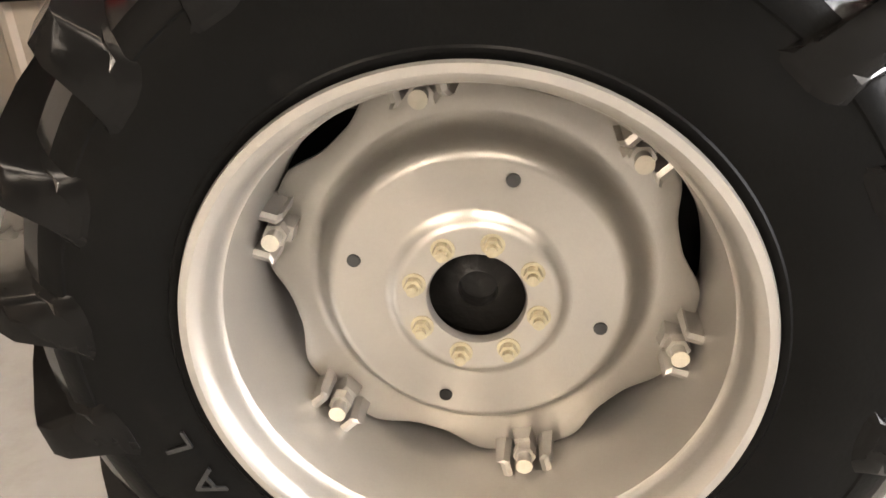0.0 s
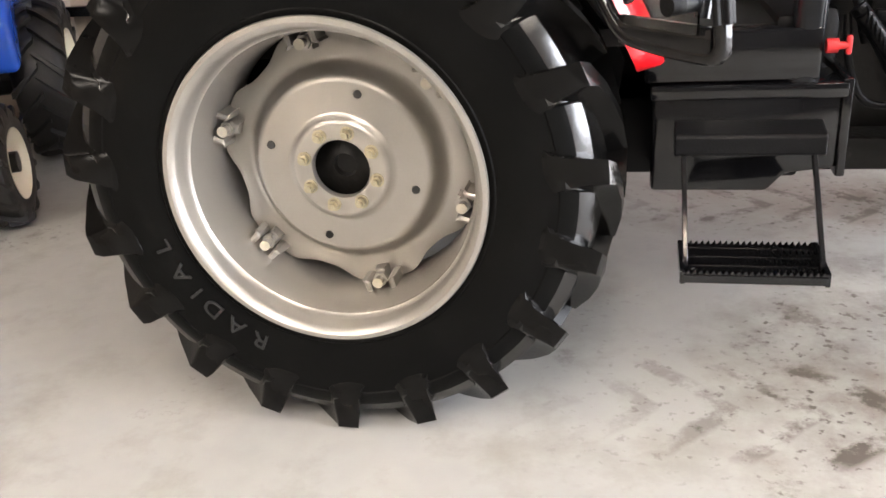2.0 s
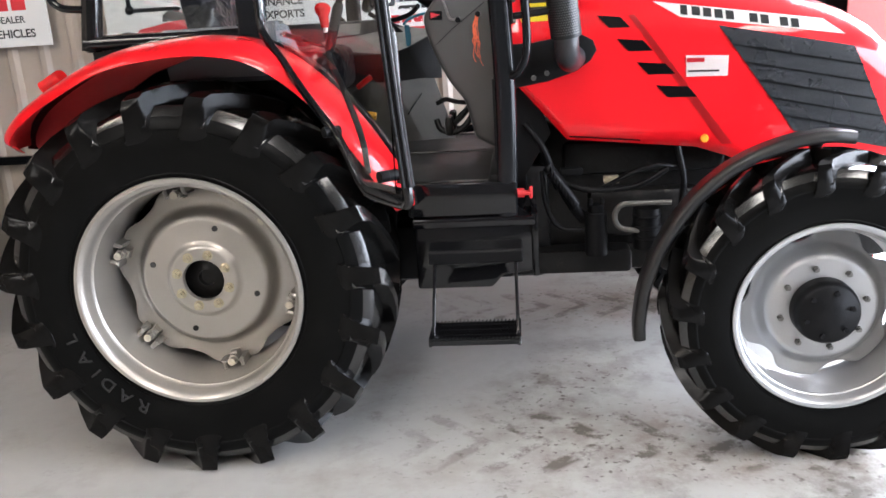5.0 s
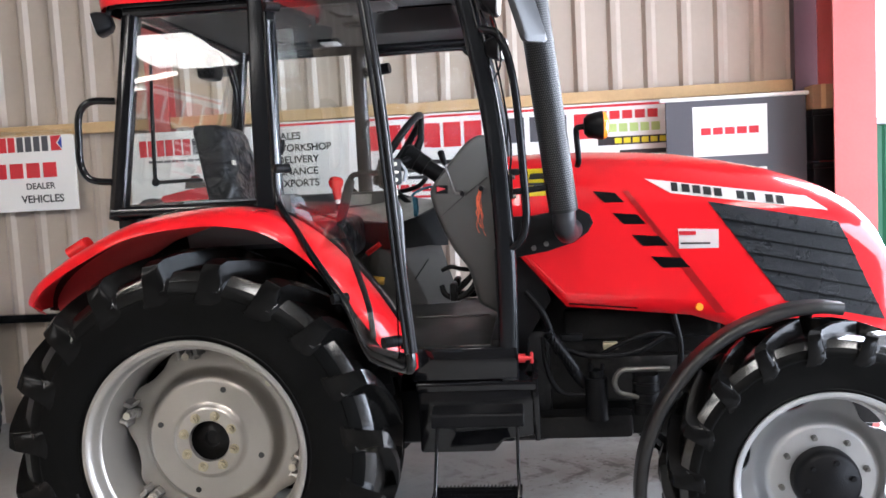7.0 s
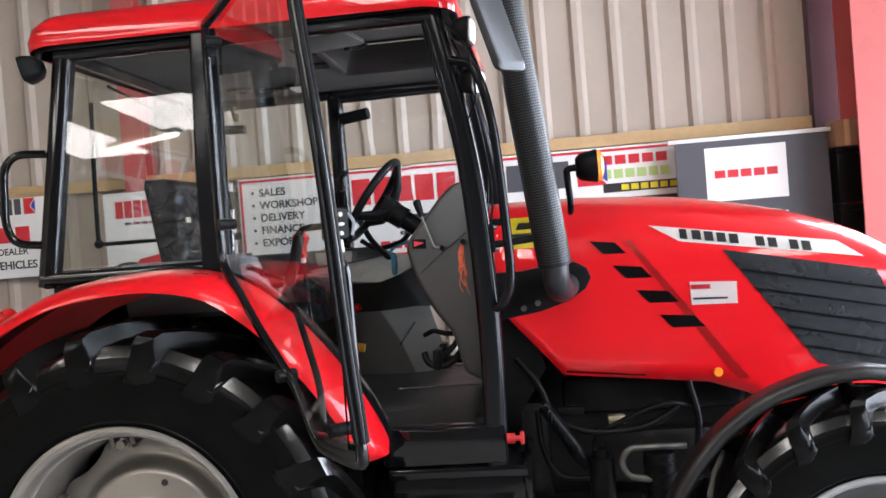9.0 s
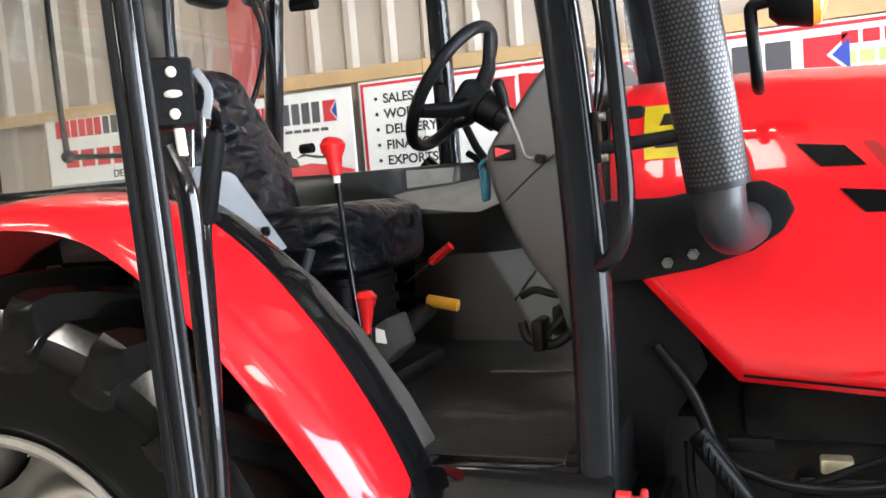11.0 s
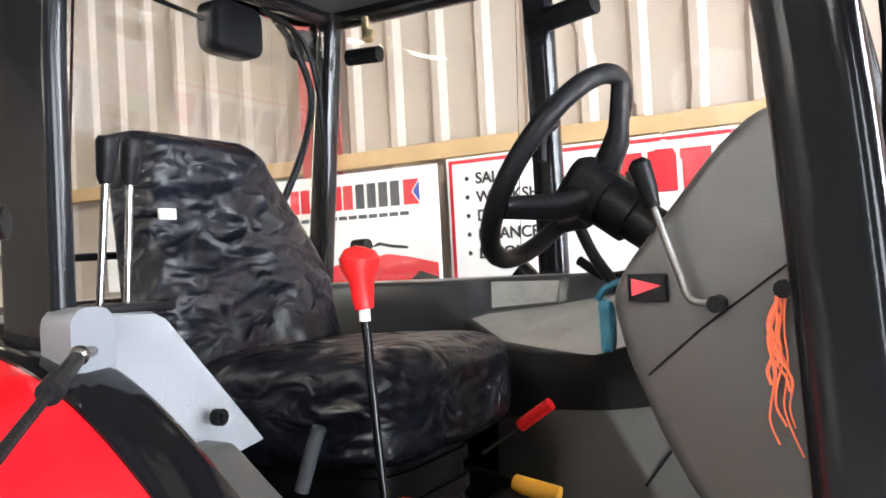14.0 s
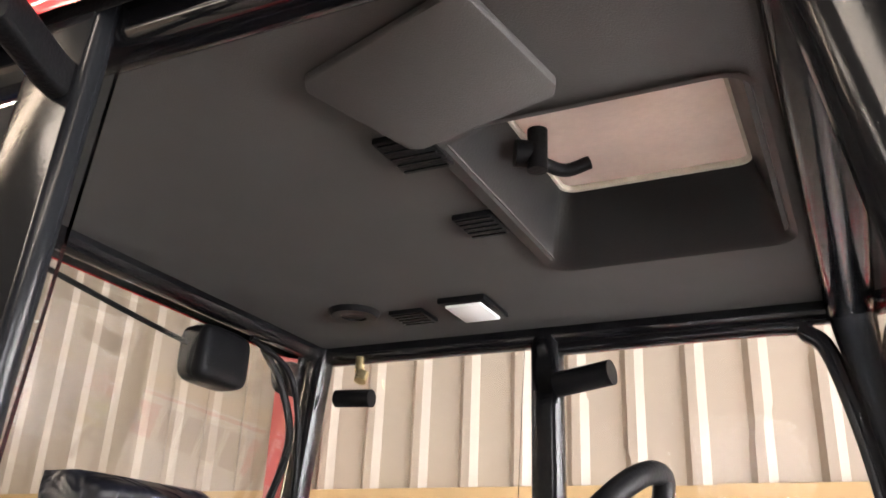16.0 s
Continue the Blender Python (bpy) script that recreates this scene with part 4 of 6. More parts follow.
bm = B()
rows = []
xs = [1.13 + 0.03 * i for i in range(49)] + [2.59, 2.61, 2.63, 2.65, 2.665, 2.68]
xs = sorted(set(round(x, 3) for x in xs if x <= 2.68) | {1.18, 1.36, 1.85, 2.10})
for x in xs:
    zb, zt = hood_bottom(x), hood_top(x)
    row = []
    m = 16
    for i in range(m + 1):
        f = math.sin(math.pi / 2 * i / m)
        z = zb + (zt - zb) * f
        row.append((x, -hood_side(x, z), z))
    rows.append(row + [(a, -b, c) for a, b, c in row[-2::-1]])
rings(bm, rows, closed=False, caps=False)
nose = bm.verts.new((2.71, 0, 1.0))
end = [v for v in bm.verts if abs(v.co.x - 2.68) < 1e-4]
end.sort(key=lambda v: math.atan2(v.co.z - 0.95, v.co.y))
for a, b in zip(end, end[1:]):
    bm.faces.new((a, b, nose))
bonnet = part("bonnet", bm, RED, tractor, "glossy red bonnet with black louvres")
sol = bonnet.modifiers.new("thickness", "SOLIDIFY")
sol.thickness, sol.offset = 0.006, -1.0


def flank(name, poly, mat, proud=0.004, step=0.03, label="", thick=0.004):
    """A patch that follows the bonnet's flank, its outline given in x and z as four corners."""
    bm = B()
    (ax, az), (bx, bz), (cx, cz), (dx, dz) = poly
    nu = max(1, int(max(math.hypot(bx - ax, bz - az), math.hypot(cx - dx, cz - dz)) / step))
    nv = max(1, int(max(math.hypot(dx - ax, dz - az), math.hypot(cx - bx, cz - bz)) / step))
    for side in (-1,):
        g = []
        for j in range(nv + 1):
            v = j / nv
            r = []
            for i in range(nu + 1):
                u = i / nu
                x = (ax * (1 - u) + bx * u) * (1 - v) + (dx * (1 - u) + cx * u) * v
                z = (az * (1 - u) + bz * u) * (1 - v) + (dz * (1 - u) + cz * u) * v
                r.append(bm.verts.new((x, side * (hood_side(x, z) + proud), z)))
            g.append(r)
        for a, b in zip(g, g[1:]):
            for i in range(nu):
                bm.faces.new((a[i], a[i + 1], b[i + 1], b[i]))
    bmesh.ops.solidify(bm, geom=bm.faces[:], thickness=thick)
    return part(name, bm, mat, bonnet, label)


# diagonal band edge with four louvres, its shade painted in darker red
for i in range(4):
    t = i / 3
    x, z = 1.483 + 0.216 * t, 1.553 - 0.268 * t
    w = 0.086 + 0.030 * t
    flank("louvre", [(x, z), (x + w, z - 0.010), (x + w + 0.036, z - 0.050), (x + 0.043, z - 0.047)], MATT, 0.003)
# darker red strip that paints the shade lying in the flank's crease
flank("crease", [(1.600, 1.548), (1.622, 1.548), (1.985, 1.05), (1.945, 1.05)], material("darker red for painted crease shade", (0.42, 0.008, 0.01), 0.3, vary=0.05, big=4, coat=0.5), 0.002)
flank("white_stripe", [(1.690, 1.592), (2.32, 1.492), (2.40, 1.432), (1.788, 1.530)], WHITE, 0.003, label="white decal stripe")
flank("dark_letters", [(1.79, 1.573), (1.815, 1.570), (1.815, 1.535), (1.79, 1.539)], SIGN_BLACK, 0.006)
for i in range(1, 9):
    x = 1.79 + i * 0.041 + (0.045 if i > 4 else 0) + (0.03 if i > 6 else 0)
    z = 1.573 - (x - 1.79) * 0.178
    flank("dark_letters", [(x, z), (x + 0.03, z - 0.004), (x + 0.03, z - 0.036), (x, z - 0.032)], SIGN_BLACK, 0.006)
flank("lower_seam", [(1.37, 1.112), (1.64, 1.083), (1.64, 1.078), (1.37, 1.106)], MATT, 0.001, label="dark seam above the lower edge")
grille = flank("side_grille", [(1.925, 1.492), (2.43, 1.388), (2.61, 0.990), (2.215, 1.085)], MESH_BLACK, 0.003, label="black gauze side grille")
for i in range(1, 6):
    v = i / 6
    a = (1.925 + 0.29 * v, 1.492 - 0.407 * v)
    b = (2.43 + 0.18 * v, 1.388 - 0.398 * v)
    flank("grille_bar", [a, b, (b[0] + 0.004, b[1] - 0.008), (a[0] + 0.004, a[1] - 0.008)], MATT, 0.012)
flank("paper_label", [(1.808, 1.39), (1.964, 1.381), (1.962, 1.307), (1.81, 1.311)], WHITE, 0.004, label="white paper label")
flank("label_print", [(1.81, 1.38), (1.875, 1.377), (1.876, 1.362), (1.811, 1.364)], SIGN_RED, 0.0065)
flank("label_print", [(1.815, 1.335), (1.93, 1.331), (1.93, 1.324), (1.816, 1.328)], SIGN_BLACK, 0.0065)
bm = B()
lathe(bm, [(0, 0.006), (0.014, 0.006), (0.017, 0.0), (0.017, -0.01)], (1.881, -hood_side(1.881, 1.075) - 0.002, 1.075), k=20, sign=-1)
part("side_marker", bm, AMBER, bonnet, "small amber marker")
flank("warning_triangle", [(2.150, 1.035), (2.225, 1.028), (2.275, 0.948), (2.100, 0.958)], WHITE, 0.004, label="white triangle sticker with dark print")
for k in range(3):
    flank("label_print", [(2.115 + k * 0.04, 0.998), (2.14 + k * 0.04, 0.995), (2.145 + k * 0.04, 0.968), (2.115 + k * 0.04, 0.971)], SIGN_BLACK, 0.007)
flank("label_print", [(2.135, 1.04), (2.185, 1.035), (2.19, 1.012), (2.135, 1.017)], SIGN_BLACK, 0.007)
flank("yellow_sticker", [(1.200, 1.655), (1.330, 1.655), (1.330, 1.545), (1.200, 1.545)], STICKER, 0.004, label="yellow dealer sticker")
flank("sticker_print", [(1.240, 1.636), (1.290, 1.636), (1.300, 1.612), (1.230, 1.612)], SIGN_BLACK, 0.0045)
flank("sticker_print", [(1.215, 1.598), (1.315, 1.598), (1.315, 1.587), (1.215, 1.587)], SIGN_BLACK, 0.0045)
flank("sticker_print", [(1.222, 1.578), (1.308, 1.578), (1.308, 1.567), (1.222, 1.567)], SIGN_BLACK, 0.0045)
# dark recess behind the exhaust elbow
bm = B()
cut = [(1.10, 1.30), (1.19, 1.307), (1.30, 1.325), (1.40, 1.355), (1.455, 1.392), (1.478, 1.43), (1.465, 1.465), (1.425, 1.488), (1.37, 1.488), (1.24, 1.468), (1.10, 1.468)]
prism(bm, cut, -0.412, -0.28, 0.004)
part("exhaust_recess", bm, MATT, bonnet, "black recess where the exhaust enters the bonnet")
# under the bonnet
bm = B()
box(bm, (1.12, -0.33, 0.85), (1.2, 0.33, 1.66), 0.01)
part("firewall", bm, MATT, tractor)

# ---- exhaust ----
bm = B()
EX_B, EX_T = Vector((1.357, -0.595, 1.490)), Vector((1.230, -0.76, 2.62))
cyl(bm, EX_B, EX_T, 0.0545, 36)
exhaust = part("exhaust_pipe", bm, GUARD, tractor, "grey exhaust stack with a perforated guard")
bm = B()
sweep(bm, smooth_path([EX_B + Vector((-0.011, -0.023, 0.1)), EX_B, (1.358, -0.588, 1.455), (1.361, -0.565, 1.424), (1.370, -0.52, 1.405), (1.384, -0.46, 1.406), (1.402, -0.34, 1.408)], 6), disc(0.044, 24), (0.9, 0.1, 0.3))
part("elbow", bm, PIPE, exhaust, "grey exhaust elbow")
bm = B()
axis = (EX_T - EX_B).normalized()
side = Vector((1, 0, 0)).cross(axis).cross(axis).normalized()
front = side.cross(axis)


def n_out(a):
    return side * math.cos(a) + front * math.sin(a)


for j in range(118):
    for i in range(40):
        a = 2 * math.pi * (i + 0.5 * (j % 2)) / 40
        if n_out(a).y > 0.35:
            continue
        p = EX_B + axis * (0.015 + j * 0.0085)
        n = n_out(a)
        c = p + n * 0.0551
        tq = axis.cross(n)
        vs = [bm.verts.new(c + tq * (0.0034 * math.cos(q)) + axis * (0.0034 * math.sin(q))) for q in (0, 1.05, 2.1, 3.14, 4.19, 5.24)]
        bm.faces.new(vs)
ob = part("guard_perforation", bm, SIGN_BLACK, exhaust)
ob["kind"] = "stuff"
bm = B()
sweep(bm, smooth_path([EX_T + Vector((0.01, 0, -0.06)), EX_T + Vector((0.0, 0, 0.03)), EX_T + Vector((0.015, 0, 0.10)), EX_T + Vector((0.06, 0.0, 0.17))], 6), disc(0.036, 20), (0, 1, 0))
part("tail_pipe", bm, PIPE, exhaust, "bent exhaust outlet")
for dx in (-0.085, -0.035):
    bm = B()
    bolt(bm, (1.325 + dx, -0.415, 1.365 + dx * 0.3), 0.011, 0.012)
    part("bracket_bolt", bm, STEEL, exhaust, smooth=False)

# ---- engine, gearbox and axles ----
bm = B()
box(bm, (1.25, -0.19, 0.60), (2.05, 0.19, 1.12), 0.03)
part("engine", bm, DIRTY, tractor, "oily black engine block")
for nm, lo, hi in (("sump", (1.45, -0.25, 0.66), (1.9, 0.25, 0.86)), ("manifold", (1.35, -0.24, 0.92), (2.0, 0.24, 1.06)), ("fan_shroud", (2.1, -0.25, 0.95), (2.16, 0.25, 1.36))):
    bm = B()
    box(bm, lo, hi, 0.03)
    part(nm, bm, DIRTY, tractor)
bm = B()
box(bm, (-0.35, -0.22, 0.48), (1.30, 0.22, 0.98), 0.05)
box(bm, (0.6, -0.30, 0.52), (1.62, 0.30, 0.62), 0.02)
cyl(bm, (0, -0.72, 0.70), (0, 0.72, 0.70), 0.13, 24)
part("gearbox", bm, DIRTY, tractor, "black gearbox and rear axle housing")
bm = B()
box(bm, (1.55, -0.20, 0.50), (2.62, 0.20, 0.62), 0.03)
cyl(bm, (2.2, -0.74, 0.535), (2.2, 0.74, 0.535), 0.075, 20)
box(bm, (2.05, -0.62, 0.43), (2.35, -0.50, 0.68), 0.04)
box(bm, (2.05, 0.50, 0.43), (2.35, 0.62, 0.68), 0.04)
box(bm, (2.35, -0.30, 0.55), (2.64, 0.30, 0.98), 0.04)
part("front_axle", bm, DIRTY, tractor, "black front axle and beam")
bm = B()
cyl(bm, (1.465, -0.42, 0.64), (1.465, -0.42, 0.81), 0.044, 22)
cyl(bm, (1.465, -0.42, 0.81), (1.465, -0.42, 0.84), 0.03, 16)
cyl(bm, (1.445, -0.42, 0.84), (1.445, -0.42, 0.865), 0.008, 8)
cyl(bm, (1.49, -0.42, 0.84), (1.49, -0.42, 0.865), 0.008, 8)
part("fuel_filter", bm, MATT, tractor, "black fuel filter canister")
bm = B()
cyl(bm, (1.66, -0.42, 0.66), (1.66, -0.42, 0.82), 0.052, 22)
for z in (0.70, 0.74, 0.78):
    lathe(bm, [(0.05, 0), (0.056, 0.004), (0.056, 0.012), (0.05, 0.016)], (1.66, -0.42, z), axis="z", k=22)
part("oil_filter", bm, MATT, tractor, "black ribbed oil filter")
bm = B()
tube(bm, [(1.75, -0.45, 0.845), (1.62, -0.45, 0.845), (1.56, -0.45, 0.84), (1.535, -0.45, 0.80), (1.55, -0.45, 0.755), (1.60, -0.45, 0.74), (1.63, -0.45, 0.735)], 0.011)
part("pipe", bm, STEEL, tractor, "pale grey bent pipe")
for pts, r in (([(1.28, -0.43, 1.0), (1.33, -0.44, 0.93), (1.38, -0.44, 0.84), (1.42, -0.40, 0.78)], 0.022), ([(1.30, -0.40, 0.94), (1.45, -0.43, 0.90), (1.62, -0.43, 0.91), (1.74, -0.42, 0.97)], 0.012), ([(1.48, -0.42, 0.90), (1.60, -0.44, 0.96), (1.70, -0.43, 0.985), (1.78, -0.40, 0.97)], 0.009), ([(1.26, -0.42, 0.98), (1.27, -0.45, 0.86), (1.32, -0.44, 0.76), (1.42, -0.42, 0.74)], 0.010), ([(1.2, -0.36, 1.16), (1.27, -0.38, 1.06), (1.32, -0.38, 0.9)], 0.013), ([(1.78, -0.40, 1.05), (1.80, -0.42, 0.93), (1.79, -0.42, 0.8)], 0.012)):
    bm = B()
    tube(bm, pts, r)
    part("hose", bm, MATT, tractor)
bm = B()
tube(bm, [(1.29, -0.46, 0.985), (1.345, -0.465, 0.91), (1.385, -0.465, 0.85)], 0.02)
rh = part("ribbed_hose", bm, MATT, tractor, "black ribbed hose")
for i in range(9):
    t = i / 8
    bm = B()
    lathe(bm, [(0.019, -0.004), (0.026, 0), (0.019, 0.004)], (1.295 + 0.085 * t, -0.463, 0.98 - 0.125 * t), axis="x", k=14)
    part("rib", bm, MATT, rh)
for lo, hi in (((1.50, -0.40, 0.915), (1.56, -0.36, 0.945)), ((1.33, -0.41, 0.955), (1.42, -0.38, 0.985))):
    bm = B()
    box(bm, lo, hi, 0.006)
    part("connector", bm, NUT if lo[0] > 1.45 else MATT, tractor, "small connector block")
# key
bm = B()
cyl(bm, (1.165, -0.69, 0.955), (1.212, -0.69, 0.955), 0.009, 12)
box(bm, (1.207, -0.698, 0.934), (1.220, -0.682, 0.978), 0.005)
cyl(bm, (1.165, -0.69, 0.955), (1.190, -0.69, 0.955), 0.017, 12)
part("isolator_key", bm, RED_DULL, tractor, "red battery isolator key")

# black tank under the cab sill, and the hanging step
bm = B()
prism(bm, [(0.78, 0.60), (1.06, 0.60), (1.10, 0.645), (1.215, 0.66), (1.215, 0.865), (0.78, 0.845)], -0.69, -0.30, 0.012)
box(bm, (0.775, -0.70, 0.835), (1.225, -0.32, 0.872), 0.008)
box(bm, (1.212, -0.695, 0.64), (1.235, -0.36, 0.88), 0.006)
tank = part("side_tank", bm, BLACK, tractor, "black steel box above the step")
bm = B()
box(bm, (0.55, -0.50, 0.58), (0.80, -0.30, 0.80), 0.02)
part("chassis_plate", bm, MATT, tractor)
step = None
bm = B()
prism(bm, [(-0.69, 0.785), (-0.765, 0.770), (-0.772, 0.762), (-0.772, 0.722), (-0.762, 0.716), (-0.69, 0.716)], 0.835, 1.175, 0.004, axis="x")
part("upper_step", bm, MATT, tractor, "black ledge step on the tank", smooth=False)
for p in (0.857, 1.150):
    bm = B()
    sweep(bm, [(p, -0.745, 0.735), (p, -0.765, 0.715), (p + 0.002, -0.96, 0.53), (p + 0.002, -0.97, 0.505)], slab(0.014, 0.012), (1, 0, 0))
    step = part("step_hanger", bm, BLACK, tractor, "bent flat-bar step hanger", smooth=False)
for y in (-1.0, -0.95, -0.90, -0.85):
    bm = B()
    rows = 22
    pts = []
    box(bm, (0.85, y - 0.014, 0.500), (1.157, y + 0.014, 0.522), 0.003)
    for i in range(rows):
        prism(bm, [(0.858 + i * 0.0135, 0.522), (0.865 + i * 0.0135, 0.531), (0.869 + i * 0.0135, 0.522)], y - 0.012, y + 0.012)
    part("step_tread", bm, BLACK, step, "toothed black step bar", smooth=False)
for x in (0.846, 1.150):
    bm = B()
    box(bm, (x, -1.012, 0.496), (x + 0.012, -0.835, 0.53), 0.003)
    part("step_frame", bm, BLACK, step, smooth=False)

# front mudguard of bent plastic
bm = B()
path = smooth_path([(2.27, -0.83, 1.135), (2.18, -0.83, 1.145), (2.05, -0.83, 1.125), (1.90, -0.83, 1.065), (1.77, -0.83, 0.965), (1.66, -0.83, 0.82), (1.59, -0.83, 0.66), (1.565, -0.83, 0.52), (1.565, -0.83, 0.44)], 5)
prof = [(a, b - 0.012) for a, b in slab(0.100, 0.042, 0.48, 5)]
rows = []
k = len(path)
for i, p in enumerate(path):
    t = (path[min(i + 1, k - 1)] - path[max(i - 1, 0)]).normalized()
    n = Vector((-t.z, 0, t.x))
    n = n if n.dot(p - Vector((2.2, -0.83, 0.535))) > 0 else -n
    w = 1.0 if 3 < i < k - 4 else 0.72 + 0.28 * min(i, k - 1 - i) / 4
    rows.append([p + Vector((0, a * w, 0)) + n * b for a, b in prof])
rings(bm, rows)
mg = part("front_mudguard", bm, material("grey-black mudguard plastic", (0.014, 0.0135, 0.0135), 0.34, vary=0.2, big=5, fine=200, bump=0.12, spec=0.35), tractor, "dark grey plastic front mudguard")
again("front_mudguard", mg, Matrix.Diagonal((1, -1, 1, 1)), tractor, "dark grey plastic front mudguard")
bm = B()
tube(bm, [(2.2, -0.60, 0.62), (2.2, -0.66, 0.8), (2.18, -0.72, 1.05), (2.18, -0.80, 1.13)], 0.02)
part("mudguard_stay", bm, MATT, tractor)

# ---- cab ----
def pillar(name, pts, w, d, up=(0, 1, 0), mat=BLACK, label="", soft=False, parent=None):
    bm = B()
    sweep(bm, smooth_path(pts) if soft else pts, slab(w, d, 0.40, 5), up)
    return part(name, bm, mat, parent or tractor, label)


def pane(name, corners, mat=CLEAR, parent=None, label="clear glass pane", thick=0.005):
    """A thin glass plate with the given corners."""
    c = [Vector(p) for p in corners]
    n = (c[1] - c[0]).cross(c[2] - c[0]).normalized() * (thick / 2)
    bm = B()
    rings(bm, [[p - n for p in c], [p + n for p in c]])
    ob = part(name, bm, mat, parent or tractor, label, smooth=False)
    ob.visible_shadow = False
    return ob


for s in (-1, 1):
    pillar("rear_pillar", [(-0.355, s * 0.655, 1.54), (-0.245, s * 0.625, 2.36)], 0.07, 0.07)
    mx = 0.283 if s < 0 else 0.375
    if s < 0:
        pillar("middle_pillar", [(mx - 0.020, -0.692, 1.50), (mx - 0.017, -0.69, 1.9), (mx - 0.010, -0.668, 2.36)], 0.108, 0.032, mat=SATIN)
    else:
        pillar("middle_pillar", [(mx - 0.005, 0.672, 1.50), (mx, 0.655, 1.9), (mx + 0.005, 0.630, 2.36)], 0.075, 0.06)
    pillar("front_pillar", [(1.125, s * 0.655, 0.86), (1.135, s * 0.652, 1.25), (1.125, s * 0.645, 1.60), (1.095, s * 0.635, 1.92), (1.01, s * 0.615, 2.37)], 0.075, 0.07, mat=SATIN, soft=True)
    pillar("roof_rail", [(-0.27, s * 0.635, 2.345), (1.02, s * 0.63, 2.345)], 0.06, 0.085, (0, 0, 1))
    pillar("window_sill", [(-0.37, s * 0.66, 1.565), (0.33, s * 0.668, 1.565)], 0.06, 0.05, (0, 0, 1))
    if s > 0:
        pillar("door_seal", [(0.275, s * 0.668, 1.60), (0.38, s * 0.66, 1.50), (0.52, s * 0.655, 1.40), (0.64, s * 0.655, 1.245), (0.735, s * 0.655, 1.09), (0.785, s * 0.655, 0.99), (0.80, s * 0.655, 0.93)], 0.065, 0.05, soft=True, label="black rubber door seal")
    bm = B()
    box(bm, (0.76, s * 0.69, 0.875) if s < 0 else (0.76, 0.62, 0.875), (1.16, s * 0.62, 1.0) if s < 0 else (1.16, 0.69, 1.0), 0.01)
    part("door_sill", bm, BLACK, tractor, "black door sill with a scuffed face")
for x, z, w in ((-0.255, 2.345, 0.07), (1.01, 2.34, 0.08)):
    pillar("roof_crossbar", [(x, -0.63, z), (x, 0.63, z)], 0.06, w, (0, 0, 1))
pillar("rear_sill", [(-0.365, -0.65, 1.565), (-0.365, 0.65, 1.565)], 0.05, 0.06, (0, 0, 1))
bm = B()
box(bm, (-0.42, -0.545, 0.98), (-0.33, 0.545, 1.57), 0.02)
part("cab_back_wall", bm, MATT, tractor, "black rear cab wall")
# side trims above the fender, inside and out
bm = B()
box(bm, (1.06, -0.64, 0.62), (1.14, 0.64, 1.02), 0.015)
part("cab_front_wall", bm, MATT, tractor, "black cab bulkhead")
for s in (-1, 1):
    bm = B()
    prism(bm, [(1.08, 0.86), (1.16, 0.90), (1.30, 1.12), (1.24, 1.30), (1.16, 1.34), (1.08, 1.34)], s * 0.36, s * 0.32)
    part("firewall_plate", bm, MATT, tractor, smooth=False)

# panes
for s in (-1, 1):
    pane("side_pane", [(-0.335, s * 0.670, 1.58), (0.28, s * 0.670, 1.58), (0.32, s * 0.64, 2.32), (-0.235, s * 0.64, 2.32)])
pane("rear_pane", [(-0.37, -0.62, 1.60), (-0.37, 0.62, 1.60), (-0.26, 0.59, 2.32), (-0.26, -0.59, 2.32)])
pane("windscreen", [(1.13, -0.62, 1.36), (1.13, 0.62, 1.36), (1.03, 0.58, 2.32), (1.03, -0.58, 2.32)])
pane("far_door_pane", [(0.40, 0.665, 1.56), (1.08, 0.665, 1.30), (0.99, 0.64, 2.31), (0.38, 0.64, 2.31)])
bm = B()
for pts in ([(0.40, 0.66, 1.56), (0.62, 0.66, 1.30), (0.80, 0.66, 1.04), (1.06, 0.66, 1.04)], [(1.075, 0.655, 1.06), (1.065, 0.65, 1.6), (1.04, 0.643, 1.95), (0.985, 0.635, 2.22), (0.94, 0.632, 2.285), (0.88, 0.632, 2.305), (0.40, 0.632, 2.30)]):
    sweep(bm, smooth_path(pts), slab(0.035, 0.04, 0.3), (0, 1, 0))
part("far_door_frame", bm, BLACK, tractor, "black frame of the closed far door")


# roof: a red cap with rounded edges and a hatch opening
def rounded(x0, x1, y0, y1, r, k=6):
    out = []
    for cx, cy, a0 in ((x1 - r, y1 - r, 0), (x0 + r, y1 - r, 90), (x0 + r, y0 + r, 180), (x1 - r, y0 + r, 270)):
        for i in range(k + 1):
            a = radians(a0 + 90 * i / k)
            out.append((cx + r * math.cos(a), cy + r * math.sin(a)))
    return out


HX0, HX1, HY = 0.575, 0.935, 0.29
bm = B()
levels = [(0.0, 2.365), (-0.004, 2.40), (0.008, 2.44), (0.035, 2.468), (0.09, 2.485), (0.17, 2.497)]
rows = []
for inset, z in levels:
    loop = rounded(-0.375 + inset * 0.8, 1.105 - inset, -0.70 + inset, 0.70 - inset, 0.10)
    rows.append([(x, y, z - 0.035 * max(0, (x - 0.5) / 0.6) ** 2 - 0.03 * max(0, (-x + 0.1) / 0.5) ** 2) for x, y in loop])
hole = []
for x, y in rounded(-0.375 + 0.136, 1.105 - 0.17, -0.53, 0.53, 0.10):
    hx = min(max(x, HX0), HX1) if HX0 <= x <= HX1 else (HX0 if x < HX0 else HX1)
    hole.append((hx, max(-HY, min(HY, y)), 2.503))
rows.append(hole)
rings(bm, rows, caps=False)
